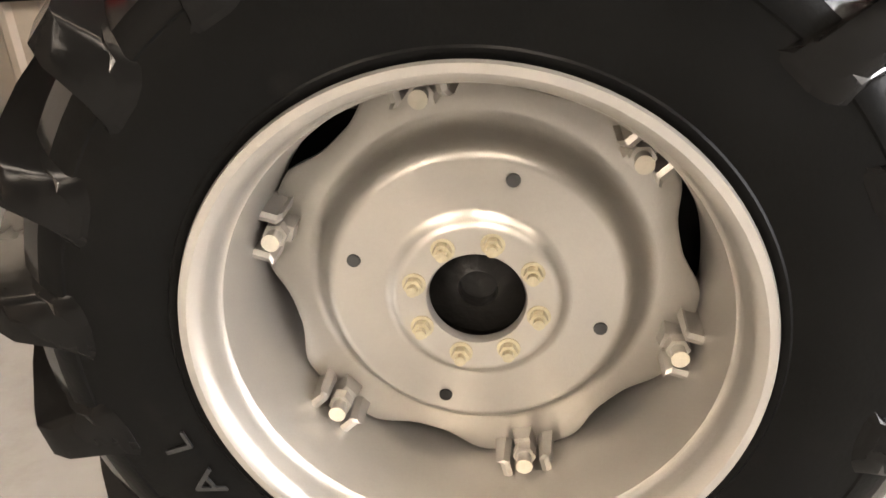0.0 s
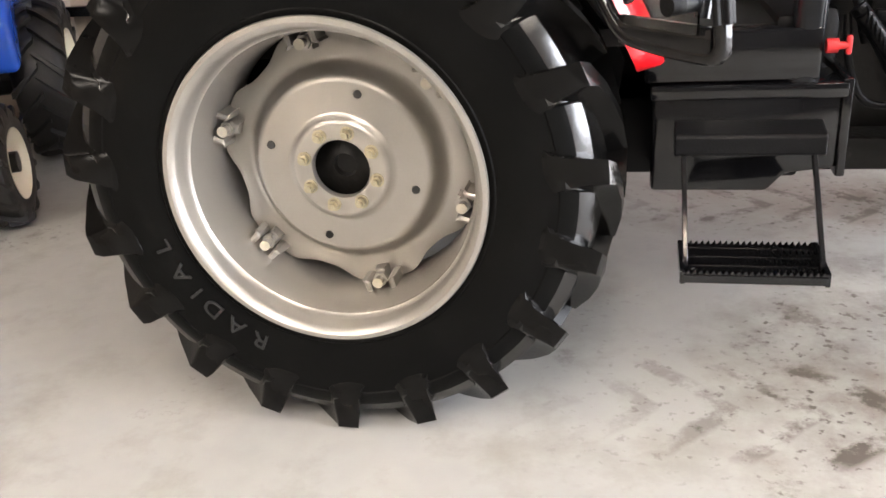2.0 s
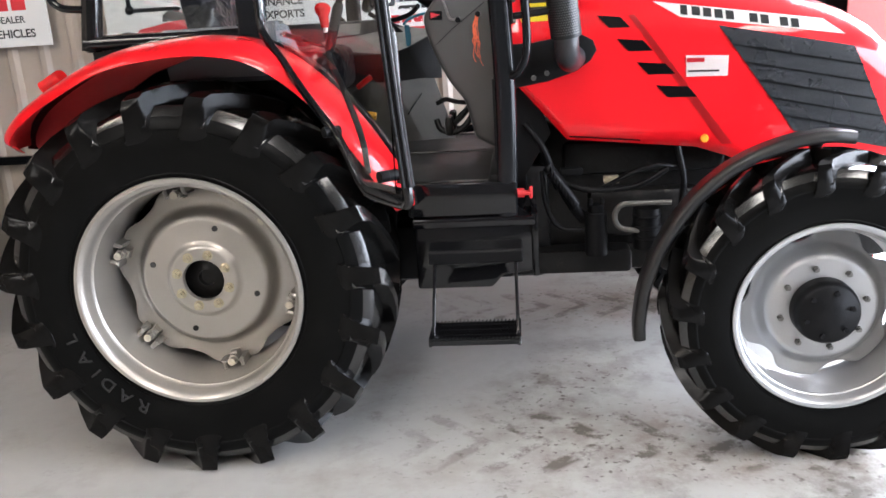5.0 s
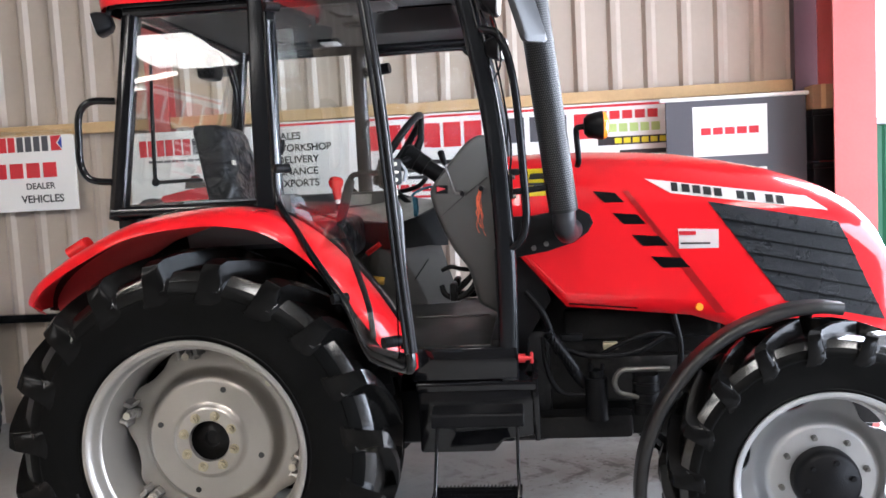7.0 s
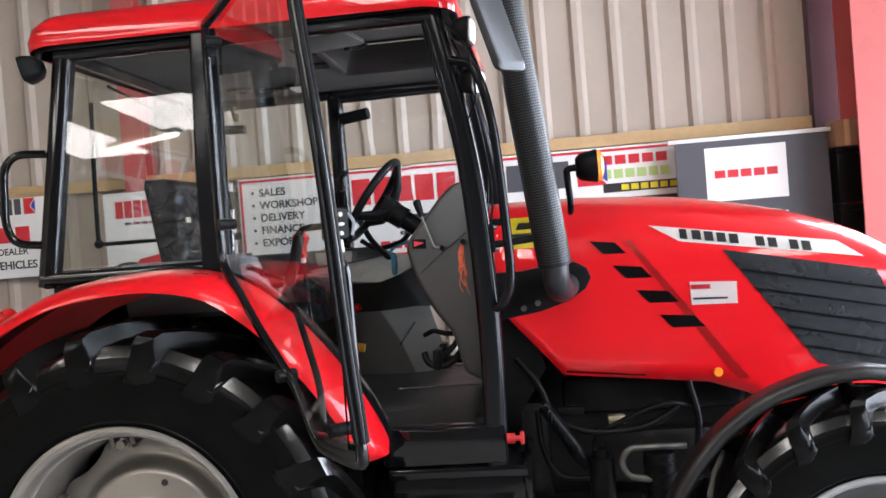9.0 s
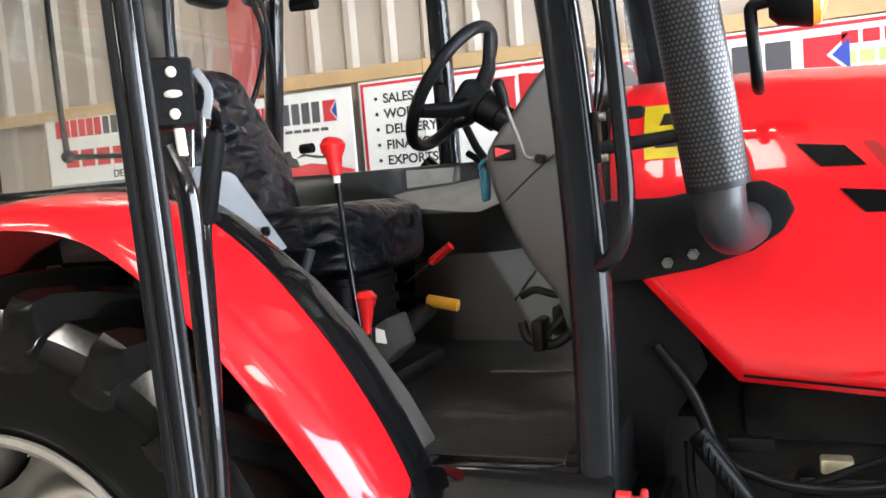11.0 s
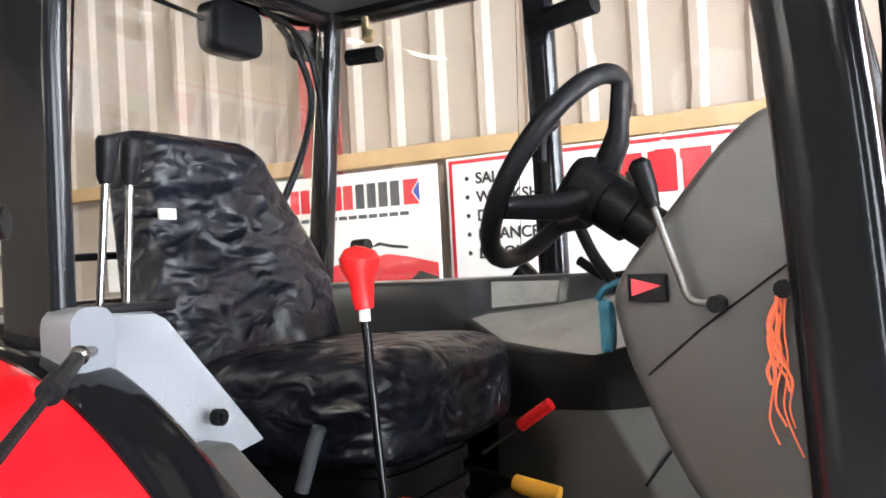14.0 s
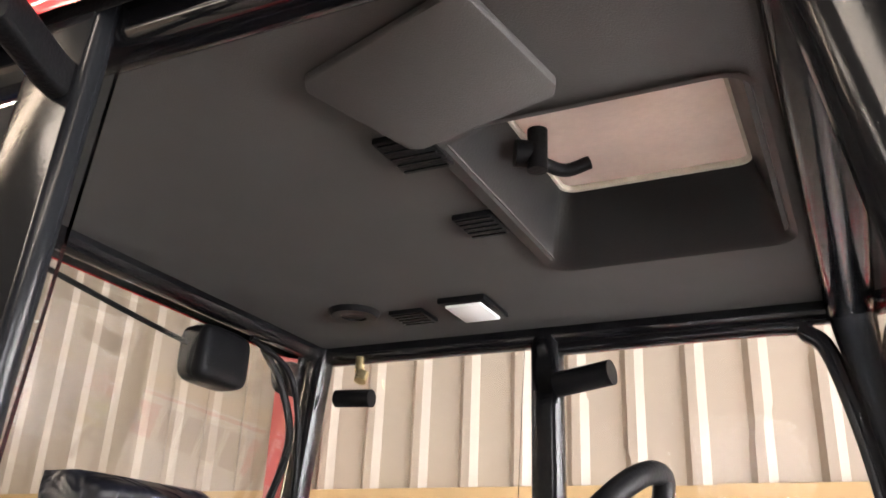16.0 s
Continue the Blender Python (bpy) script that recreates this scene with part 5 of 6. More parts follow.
roof = part("roof", bm, RED, tractor, "red plastic cab roof with rounded edges")
bm = B()
loop = rounded(-0.36, 1.09, -0.685, 0.685, 0.10)
rings(bm, [[(x, y, 2.335) for x, y in loop], [(x, y, 2.372) for x, y in loop], [(x * 0.9 + 0.035, y * 0.9, 2.372) for x, y in loop], [(x * 0.9 + 0.035, y * 0.9, 2.335) for x, y in loop]], caps=False)
part("roof_skirt", bm, MATT, roof, "black skirt under the roof edge")
bm = B()
Z0, Z1 = 2.343, 2.36
outer = [(-0.27, -0.62), (1.0, -0.62), (1.0, 0.62), (-0.27, 0.62)]
inner = [(HX0 - 0.03, -HY), (HX1 + 0.01, -HY), (HX1 + 0.01, HY - 0.06), (HX0 - 0.03, HY - 0.06)]
rings(bm, [[(x, y, z) for x, y in loop] for loop, z in ((outer, Z0), (outer, Z1), (inner, Z1), (inner, Z0), (outer, Z0))], caps=False)
bmesh.ops.remove_doubles(bm, verts=bm.verts, dist=1e-5)
lining = part("roof_lining", bm, LINER, tractor, "charcoal moulded roof lining")
bm = B()
lo = rounded(HX0 - 0.035, HX1 + 0.02, -HY - 0.005, HY - 0.055, 0.04)
hi = rounded(HX0 + 0.02, HX1 - 0.02, -HY + 0.10, HY - 0.18, 0.025)
rings(bm, [[(x, y, 2.334) for x, y in rounded(HX0 - 0.05, HX1 + 0.03, -HY - 0.02, HY - 0.04, 0.045)], [(x, y, 2.338) for x, y in lo], [(x, y, 2.43) for x, y in hi], [(x, y, 2.437) for x, y in hi], [(x, y, 2.36) for x, y in rounded(HX0 - 0.05, HX1 + 0.03, -HY - 0.02, HY - 0.04, 0.045)]], caps=False)
part("hatch_frame", bm, RECESS, lining, "moulded dark hatch frame")
bm = B()
loop = rounded(HX0 + 0.02, HX1 - 0.02, -HY + 0.10, HY - 0.18, 0.025)
sweep(bm, [(x, y, 2.432) for x, y in loop + loop[:1]], slab(0.01, 0.01))
part("hatch_seal", bm, CAP, lining, "pale hatch seal")
bm = B()
prism(bm, rounded(HX0 + 0.008, HX1, -HY + 0.085, HY - 0.16, 0.03), 2.438, 2.443, axis="z")
hp = part("hatch_pane", bm, HATCH, lining, "dusty glass of the roof hatch", smooth=False)
bm = B()
sweep(bm, smooth_path([(0.60, -0.10, 2.40), (0.625, -0.085, 2.385), (0.65, -0.05, 2.385), (0.685, -0.035, 2.40)]), disc(0.011, 10), (0, 0, 1))
cyl(bm, (0.592, -0.12, 2.392), (0.625, -0.10, 2.392), 0.022, 14)
cyl(bm, (0.625, -0.11, 2.36), (0.625, -0.11, 2.43), 0.016, 12)
part("hatch_handle", bm, MATT, lining, "black hatch handle")
bm = B()
prism(bm, [(0.455, -0.475), (0.465, -0.495), (0.69, -0.57), (0.715, -0.56), (0.745, -0.375), (0.735, -0.352), (0.525, -0.292), (0.505, -0.30)], 2.322, 2.337, 0.004, axis="z")
ob = part("access_panel", bm, LINER, lining, "grey access panel in the lining")
for x, y, w, d in ((0.485, 0.0, 0.075, 0.085), (0.495, -0.265, 0.085, 0.10), (0.135, 0.42, 0.085, 0.085)):
    bm = B()
    box(bm, (x - w / 2, y - d / 2, 2.333), (x + w / 2, y + d / 2, 2.345), 0.004)
    v = part("air_vent", bm, MATT, lining, "black square air vent")
    for i in range(5):
        bm = B()
        yy = y - d / 2 + d * (i + 0.5) / 5
        box(bm, (x - w * 0.42, yy - 0.003, 2.3305), (x + w * 0.42, yy + 0.003, 2.336))
        part("slat", bm, MATT, v, smooth=False)
bm = B()
lathe(bm, [(0.0, -0.006), (0.028, -0.008), (0.03, -0.012), (0.052, -0.012), (0.06, 0.0)], (0.015, 0.36, 2.343), axis="z", k=32)
sp = part("speaker", bm, MATT, lining, "round black speaker")
bm = B()
box(bm, (0.235, 0.335, 2.330), (0.345, 0.475, 2.345), 0.004)
ct = part("dome_lamp", bm, MATT, lining, "dome lamp surround")
bm = B()
box(bm, (0.248, 0.35, 2.324), (0.332, 0.46, 2.332), 0.003)
part("lens", bm, WHITE, ct, "white lamp lens")

# ---- the open door ----
DU = Vector((0.627, -0.779, 0)).normalized()
DN = Vector((DU.y, -DU.x, 0))


def door_at(u, z, out=0.0):
    """A point of the open door: u from the hinges, z up, out towards its outer face."""
    return Vector((0.30, -0.70, z)) + DU * u + DN * out


edge = [(0.10, 2.33, 0.045), (0.10, 1.90, 0.05), (0.10, 1.62, 0.05), (0.141, 1.55, 0.05), (0.349, 1.40, 0.042), (0.50, 1.30, 0.036), (0.585, 1.235, 0.03), (0.665, 1.135, 0.025), (0.705, 1.10, 0.022), (0.76, 1.09, 0.02), (0.89, 1.085, 0.016), (0.93, 1.095, 0.016), (0.934, 1.14, 0.017), (0.905, 1.40, 0.024), (0.88, 1.745, 0.034), (0.852, 1.974, 0.04), (0.815, 2.16, 0.042), (0.786, 2.316, 0.042), (0.765, 2.385, 0.042), (0.72, 2.405, 0.042), (0.45, 2.372, 0.043), (0.217, 2.338, 0.044), (0.10, 2.33, 0.045)]
bm = B()
sweep(bm, smooth_path([door_at(*e) for e in edge], 3), slab(0.026, 0.024, 0.3), DN)
door = part("door", bm, BLACK, tractor, "black framed cab door standing open")
bm = B()
for du, do in ((0.004, -0.014), (0.012, 0.0), (0.004, 0.014)):
    sweep(bm, smooth_path([door_at(u + du, z, o + do) for u, z, o in edge[12:19]], 4), slab(0.011, 0.013, 0.4), DN)
part("rubber_edge", bm, MATT, door, "ridged black rubber along the free edge")
bm = B()
sweep(bm, [door_at(0.70, 1.108, 0.022), door_at(0.92, 1.108, 0.016)], slab(0.05, 0.022, 0.25), DN)
part("bottom_rail", bm, BLACK, door, "wide black bottom rail")
bm = B()
c = [door_at(u, z, 0.034) for u, z in ((0.10, 2.33), (0.10, 1.63), (0.141, 1.56), (0.349, 1.41), (0.50, 1.31), (0.59, 1.24), (0.67, 1.15), (0.72, 1.12), (0.90, 1.12), (0.905, 1.40), (0.88, 1.745), (0.852, 1.974), (0.815, 2.16), (0.77, 2.38), (0.72, 2.395))]
rings(bm, [[p - DN * 0.0025 for p in c], [p + DN * 0.0025 for p in c]])
ob = part("door_glass", bm, CLEAR, door, "clear door glass", smooth=False)
ob.visible_shadow = False
# lock case, its face turned along the door
bm = B()
rows = []
for du, k in ((0.815, 1.0), (0.858, 1.0), (0.864, 0.9)):
    rows.append([door_at(du, 1.66 + b * k, -0.006 + a * k) for a, b in slab(0.05, 0.078, 0.12)])
rings(bm, rows)
lock = part("lock_case", bm, MATT, door, "black lock case with bright bolts")
for dz, w, h in ((0.022, 0.006, 0.006), (-0.002, 0.010, 0.0045), (-0.024, 0.006, 0.006)):
    bm = B()
    rows = [[door_at(du, 1.66 + dz + h * k * math.sin(q), -0.008 + w * k * math.cos(q)) for q in [2 * math.pi * i / 12 for i in range(12)]] for du, k in ((0.86, 1.0), (0.8665, 1.0), (0.868, 0.7))]
    rings(bm, rows)
    part("lock_bolt", bm, CAP, lock, "pale bolt head")
bm = B()
sweep(bm, smooth_path([door_at(0.85, 1.685, -0.034), door_at(0.858, 1.66, -0.046), door_at(0.856, 1.63, -0.04)]), slab(0.010, 0.005, 0.3), DU)
part("lock_link", bm, PALE_GREY, lock, "pale grey plastic lock link")
bm = B()
sweep(bm, [door_at(0.85, 1.625, -0.010), door_at(0.853, 1.59, -0.012)], slab(0.012, 0.010, 0.3), DU)
part("lock_rod", bm, CAP, lock, "pale plastic rod end")
bm = B()
sweep(bm, smooth_path([door_at(0.845, 1.60, 0.005), door_at(0.852, 1.57, -0.006), door_at(0.861, 1.53, -0.013), door_at(0.864, 1.40, -0.014), door_at(0.871, 1.22, -0.012), door_at(0.873, 1.14, 0.0)]), disc(0.0125, 14), DN)
part("stiffener_tube", bm, BLACK, door, "black tube inside the free edge")
bm = B()
sweep(bm, smooth_path([door_at(0.83, 1.652, -0.035), door_at(0.70, 1.66, -0.055), door_at(0.52, 1.662, -0.066), door_at(0.478, 1.655, -0.067), door_at(0.462, 1.63, -0.062), door_at(0.424, 1.50, -0.038), door_at(0.505, 1.40, -0.032), door_at(0.626, 1.25, -0.021), door_at(0.69, 1.15, 0.0)]), disc(0.0095, 12), DN)
handle = part("grab_handle", bm, BLACK, door, "bent black tube handle")
bm = B()
sweep(bm, [door_at(0.472, 1.645, -0.066), door_at(0.465, 1.63, -0.063), door_at(0.43, 1.51, -0.04), door_at(0.428, 1.503, -0.039)], disc(0.0165, 14), DN, scale=[0.8, 1, 1, 0.85])
part("grip", bm, MATT, handle, "thick black rubber grip")
for u, z in ((0.755, 2.335), (0.13, 2.27), (0.13, 1.70), (0.535, 1.265), (0.86, 1.165)):
    bm = B()
    cyl(bm, door_at(u, z, 0.005), door_at(u, z, 0.062), 0.017, 16)
    part("hinge_boss", bm, MATT, door, "round black glass fixing")
for z in (2.25,):
    bm = B()
    sweep(bm, [(0.29, -0.675, z), (0.30, -0.71, z), door_at(0.12, z, 0.035)], slab(0.03, 0.045, 0.25), (0, 0, 1))
    part("hinge", bm, MATT, door, "black door hinge")
bm = B()
cyl(bm, (0.40, -0.749, 1.556), (0.46, -0.82, 1.541), 0.009, 12)
cyl(bm, (0.455, -0.814, 1.542), (0.475, -0.837, 1.537), 0.0125, 12)
cyl(bm, (0.47, -0.832, 1.538), (0.60, -0.98, 1.508), 0.0055, 10)
strut = part("gas_strut", bm, MATT, door, "black gas strut")
bm = B()
bmesh.ops.create_uvsphere(bm, u_segments=12, v_segments=8, radius=0.011, matrix=Matrix.Translation((0.389, -0.736, 1.559)))
cyl(bm, (0.365, -0.70, 1.559), (0.389, -0.736, 1.559), 0.006, 10)
part("ball_joint", bm, CHROME, strut, "bright ball joint")

# outside fittings
bm = B()
tube(bm, [(-0.33, -0.66, 1.995), (-0.42, -0.68, 1.995), (-0.465, -0.685, 1.95), (-0.475, -0.685, 1.85), (-0.475, -0.685, 1.76), (-0.44, -0.68, 1.70), (-0.345, -0.66, 1.685)], 0.014)
part("grab_rail", bm, BLACK, tractor, "black bent grab rail on the rear pillar")
bm = B()
tube(bm, [(1.08, -0.66, 2.17), (1.15, -0.69, 2.13), (1.195, -0.70, 1.95), (1.215, -0.70, 1.6), (1.215, -0.70, 1.46), (1.19, -0.69, 1.39), (1.14, -0.66, 1.36)], 0.015)
part("grab_rail", bm, SATIN, tractor, "long black grab rail on the front pillar")
bm = B()
cyl(bm, (1.16, -0.655, 1.570), (1.335, -0.615, 1.585), 0.012, 12)
box(bm, (1.160, -0.668, 1.545), (1.172, -0.642, 1.635), 0.004)
part("exhaust_bracket", bm, MATT, tractor, "black exhaust support bracket")
for z in (1.555, 1.625):
    bm = B()
    cyl(bm, (1.172, -0.655, z), (1.182, -0.655, z), 0.0075, 12)
    part("bracket_bolt", bm, STEEL, tractor, smooth=False)


def work_lamp(p, d, name="work_lamp", mat=WHITE):
    p, d = Vector(p), Vector(d).normalized()
    bm = B()
    up = (0, 0, 1)
    sweep(bm, [p - d * 0.045, p - d * 0.03, p, p + d * 0.018], slab(0.12, 0.085, 0.3), up, scale=[0.45, 0.8, 1.0, 1.0])
    cyl(bm, p - d * 0.02, p - d * 0.04 + Vector((0, 0, 0.06)), 0.012)
    lamp = part(name, bm, MATT, tractor, "black work lamp")
    bm = B()
    sweep(bm, [p + d * 0.016, p + d * 0.022], slab(0.105, 0.07, 0.3), up)
    part("lens", bm, mat, lamp, "clear lamp lens")
    return lamp


work_lamp((-0.36, -0.66, 2.285), (-1, -0.25, -0.25))
work_lamp((-0.36, 0.66, 2.285), (-1, 0.25, -0.25))
work_lamp((1.13, -0.64, 2.26), (1, -0.1, -0.1))
work_lamp((1.14, -0.62, 2.10), (1, -0.3, -0.1))
# mirror on its arm
bm = B()
tube(bm, [(1.05, -0.67, 2.36), (1.09, -0.74, 2.40), (1.15, -0.84, 2.44), (1.19, -0.88, 2.45), (1.215, -0.89, 2.42), (1.225, -0.89, 2.2)], 0.011)
arm = part("mirror_arm", bm, BLACK, tractor, "bent black mirror arm")
bm = B()
rows = []
for o, sc in ((-0.012, 0.90), (-0.006, 1.0), (0.014, 1.0), (0.022, 0.9)):
    rows.append([(1.222 + o * 0.6 + v * 0.75 - 0.045 * (w / 0.16), -0.885 + v * 0.65 - o * 0.8, 2.245 + w) for v, w in [(a * sc, b * sc) for a, b in slab(0.105, 0.34, 0.16)]])
rings(bm, rows)
part("mirror_head", bm, MIRROR, arm, "grey rear face of the wing mirror")
# wiper, wires
for pts in ([(1.10, -0.55, 1.40), (1.16, -0.56, 1.8), (1.11, -0.58, 2.15), (1.08, -0.60, 2.25)], [(1.10, -0.60, 1.5), (1.17, -0.59, 1.7), (1.14, -0.61, 2.0), (1.10, -0.62, 2.2)], [(1.06, -0.66, 2.3), (1.13, -0.70, 2.2), (1.15, -0.69, 2.05), (1.12, -0.66, 1.98)]):
    bm = B()
    tube(bm, pts, 0.004, 6)
    part("wire", bm, MATT, tractor)
bm = B()
cyl(bm, (1.02, -0.62, 2.36), (0.985, -0.62, 2.85), 0.003, 6)
part("aerial", bm, MATT, tractor, "thin black aerial")
# indicator on its stalk
bm = B()
tube(bm, [(1.425, -0.40, 1.66), (1.425, -0.47, 1.665), (1.425, -0.50, 1.70), (1.42, -0.50, 1.78), (1.425, -0.50, 1.80), (1.46, -0.50, 1.805)], 0.0115)
st = part("indicator_stalk", bm, MATT, tractor, "black stalk beside the bonnet")
bm = B()
lathe(bm, [(0.0, -0.035), (0.03, -0.035), (0.045, -0.02), (0.055, 0.03), (0.055, 0.036)], (1.485, -0.50, 1.805), axis="x", k=28)
part("indicator_body", bm, MATT, st, "black indicator housing")
bm = B()
lathe(bm, [(0.0, 0.060), (0.03, 0.058), (0.05, 0.048), (0.054, 0.034), (0.0, 0.034)], (1.485, -0.50, 1.805), axis="x", k=28)
part("indicator_lens", bm, AMBER, st, "amber indicator lens")

# ---- inside the cab ----
bm = B()
box(bm, (-0.35, -0.62, 0.955), (1.10, 0.62, 1.0), 0.004)
part("cab_floor", bm, MAT_FLOOR, tractor, "worn black rubber cab floor")
# dashboard cowl
bm = B()
cowl = [(1.09, 1.05), (1.00, 1.10), (0.965, 1.25), (0.905, 1.33), (0.865, 1.41), (0.83, 1.50), (0.812, 1.58), (0.835, 1.62), (0.90, 1.695), (0.96, 1.765), (1.01, 1.805), (1.06, 1.81), (1.10, 1.79), (1.11, 1.5)]
prism(bm, cowl, -0.255, 0.255, 0.035, 4)
cw = part("dashboard", bm, GREY, tractor, "grey moulded dashboard cowl")
bm = B()
tube(bm, [(0.862, -0.2565, 1.478), (0.93, -0.2565, 1.535), (1.06, -0.2565, 1.63)], 0.0014, 6, soft=False)
part("seam", bm, MATT, cw)
bm = B()
prism(bm, [(0.842, 1.573), (0.893, 1.571), (0.893, 1.606), (0.842, 1.608)], -0.262, -0.25, 0.002)
fr = part("switch", bm, MATT, cw, "black switch plate with a red arrow", smooth=False)
bm = B()
prism(bm, [(0.848, 1.580), (0.848, 1.602), (0.886, 1.592)], -0.2635, -0.255)
part("arrow", bm, SIGN_RED, fr, "red arrow", smooth=False)
bm = B()
tube(bm, [(0.955, -0.275, 1.57), (0.925, -0.275, 1.575), (0.912, -0.277, 1.61), (0.885, -0.285, 1.70)], 0.0048)
lv = part("dash_lever", bm, STEEL, cw, "steel reverser lever")
bm = B()
sweep(bm, [(0.888, -0.284, 1.69), (0.882, -0.286, 1.715), (0.874, -0.288, 1.745), (0.872, -0.289, 1.752)], disc(0.013, 12), (0, 1, 0), scale=[0.7, 1.0, 1.15, 0.6])
part("lever_knob", bm, MATT, lv, "black lever knob")
bm = B()
cyl(bm, (0.955, -0.25, 1.568), (0.955, -0.282, 1.568), 0.0105, 16)
part("pivot", bm, MATT, lv, "black lever pivot")
bm = B()
cyl(bm, (1.035, -0.25, 1.585), (1.035, -0.30, 1.585), 0.011, 10)
part("knob", bm, MATT, cw)
random.seed(4)
for k in range(10):
    bm = B()
    x0, drift, length = 1.033 + random.uniform(-0.006, 0.006), random.uniform(-0.014, 0.012), random.uniform(0.09, 0.215)
    pts = []
    for i in range(8):
        f = i / 7
        wave = 0.005 * math.sin(f * 11 + k) * (0.3 + f)
        pts.append((x0 + drift * f + wave - 0.010 * math.sin(f * 3.0), -0.268 - 0.006 * random.random(), 1.588 - length * f))
    sweep(bm, smooth_path(pts, 4), slab(random.uniform(0.002, 0.0048), 0.0012, 0.3), (0, 1, 0))
    part("twine", bm, ORANGE, cw, "frayed orange twine")
# steering wheel
A = Vector((0.81, 0, -0.585)).normalized()
P = Vector((0.585, 0, 0.81)).normalized()
C = Vector((0.657, 0.0, 1.778))
bm = B()
ring = [C + P * (0.177 * math.cos(a)) + Vector((0, 1, 0)) * (0.177 * math.sin(a)) for a in [2 * math.pi * i / 48 for i in range(48)]]
vs = []
for i, p in enumerate(ring):
    r = (p - C).normalized()
    vs.append([bm.verts.new(p + r * (0.0165 * math.cos(q)) + A * (0.0165 * math.sin(q))) for q in [2 * math.pi * j / 12 for j in range(12)]])
for a, b in zip(vs, vs[1:] + vs[:1]):
    for i in range(12):
        bm.faces.new((a[i], a[(i + 1) % 12], b[(i + 1) % 12], b[i]))
sw = part("steering_wheel", bm, MATT, tractor, "black three-spoke steering wheel")
for ang in (5, 125, 245):
    bm = B()
    d = P * math.cos(radians(ang)) + Vector((0, 1, 0)) * math.sin(radians(ang))
    sweep(bm, [C + A * 0.075 + d * 0.02, C + A * 0.06 + d * 0.09, C + A * 0.01 + d * 0.170], slab(0.046, 0.034, 0.4), A, scale=[1.15, 0.95, 0.75])
    part("spoke", bm, MATT, sw)
bm = B()
sweep(bm, [C + A * 0.03, C + A * 0.045, C + A * 0.10], slab(0.11, 0.10, 0.3), P, scale=[0.8, 1, 0.9])
part("hub_pad", bm, MATT, sw)
bm = B()
cyl(bm, C + A * 0.09, C + A * 0.30, 0.037, 20)
cyl(bm, C + A * 0.10, C + A * 0.15, 0.045, 20)
part("steering_column", bm, MATT, sw, "black steering column")
bm = B()
tube(bm, [C + A * 0.12, C + A * 0.12 + Vector((-0.01, 0.12, 0.03)), C + A * 0.10 + Vector((-0.03, 0.22, 0.06))], 0.007)
part("stalk", bm, MATT, sw)

# seat in its loose cover
def pillow(bm, centre, size, n=22, puff=0.25, seed=0, amp=0.008, freq=9.0):
    """A soft block: a superellipsoid with creases."""
    cx, cy, cz = centre
    sx, sy, sz = [v / 2 for v in size]
    g = bmesh.ops.create_cube(bm, size=2)
    bmesh.ops.subdivide_edges(bm, edges=list({e for v in g["verts"] for e in v.link_edges}), cuts=n, use_grid_fill=True)
    for v in bm.verts:
        p = v.co
        m = (abs(p.x) ** 5 + abs(p.y) ** 5 + abs(p.z) ** 5) ** (1 / 5)
        q = p / max(m, 1e-6)
        w = noise.noise(Vector((q.x * sx, q.y * sy, q.z * sz)) * freq + Vector((seed, 0, 0)))
        w2 = noise.ridged_multi_fractal(Vector((q.x * sx * 1.6, q.y * sy, q.z * sz * 0.9)) * freq * 1.3 + Vector((0, seed, 0)), 1.0, 2.0, 3, 1.0, 2.0)
        d = amp * w + amp * 0.55 * (w2 - 1.0)
        q = Vector((q.x * sx, q.y * sy, q.z * sz))
        v.co = q + q.normalized() * d
    return bm


def seat_back():
    """A cushion with a straight top edge, sloping shoulders and the creases of a loose cover."""
    bm = B()
    nz, ny = 110, 110
    front, back = [], []
    for j in range(nz + 1):
        f = j / nz
        z = 1.40 + 0.52 * f
        left = -0.245 + 0.05 * f
        right = 0.31 - 0.20 * max(0.0, (f - 0.40) / 0.60) ** 1.25
        rf, rb = [], []
        for i in range(ny + 1):
            u = i / ny
            y = left + (right - left) * u
            e = (1 - abs(2 * u - 1) ** 6) ** 0.5 * (1 - max(0, (f - 0.93) / 0.07) ** 2 * 0.75)
            p = Vector((0, y, z))
            w = noise.noise(p * 6 + Vector((3, 0, 0))) * 0.012
            g = 1 - abs(noise.noise(Vector((0, y * 5 + z * 3, z * 13 - y * 4)) + Vector((1.7, 0, 0))))
            g2 = 1 - abs(noise.noise(Vector((5, y * 15 - z * 8, z * 24 + y * 9))))
            g3 = 1 - abs(noise.noise(Vector((9, y * 40 + z * 10, z * 46 - y * 20))))
            crease = 0.005 * (g ** 8 - 0.2) + 0.0012 * (g2 ** 8 - 0.2) + 0.0003 * g3
            lean = -0.10 * f
            rf.append((-0.035 + lean + 0.055 * e + (w + crease) * e, y, z))
            rb.append((-0.105 + lean - 0.03 * e, y, z))
        front.append(rf)
        back.append(rb)
    rings(bm, [a + b[::-1] for a, b in zip(front, back)])
    return bm


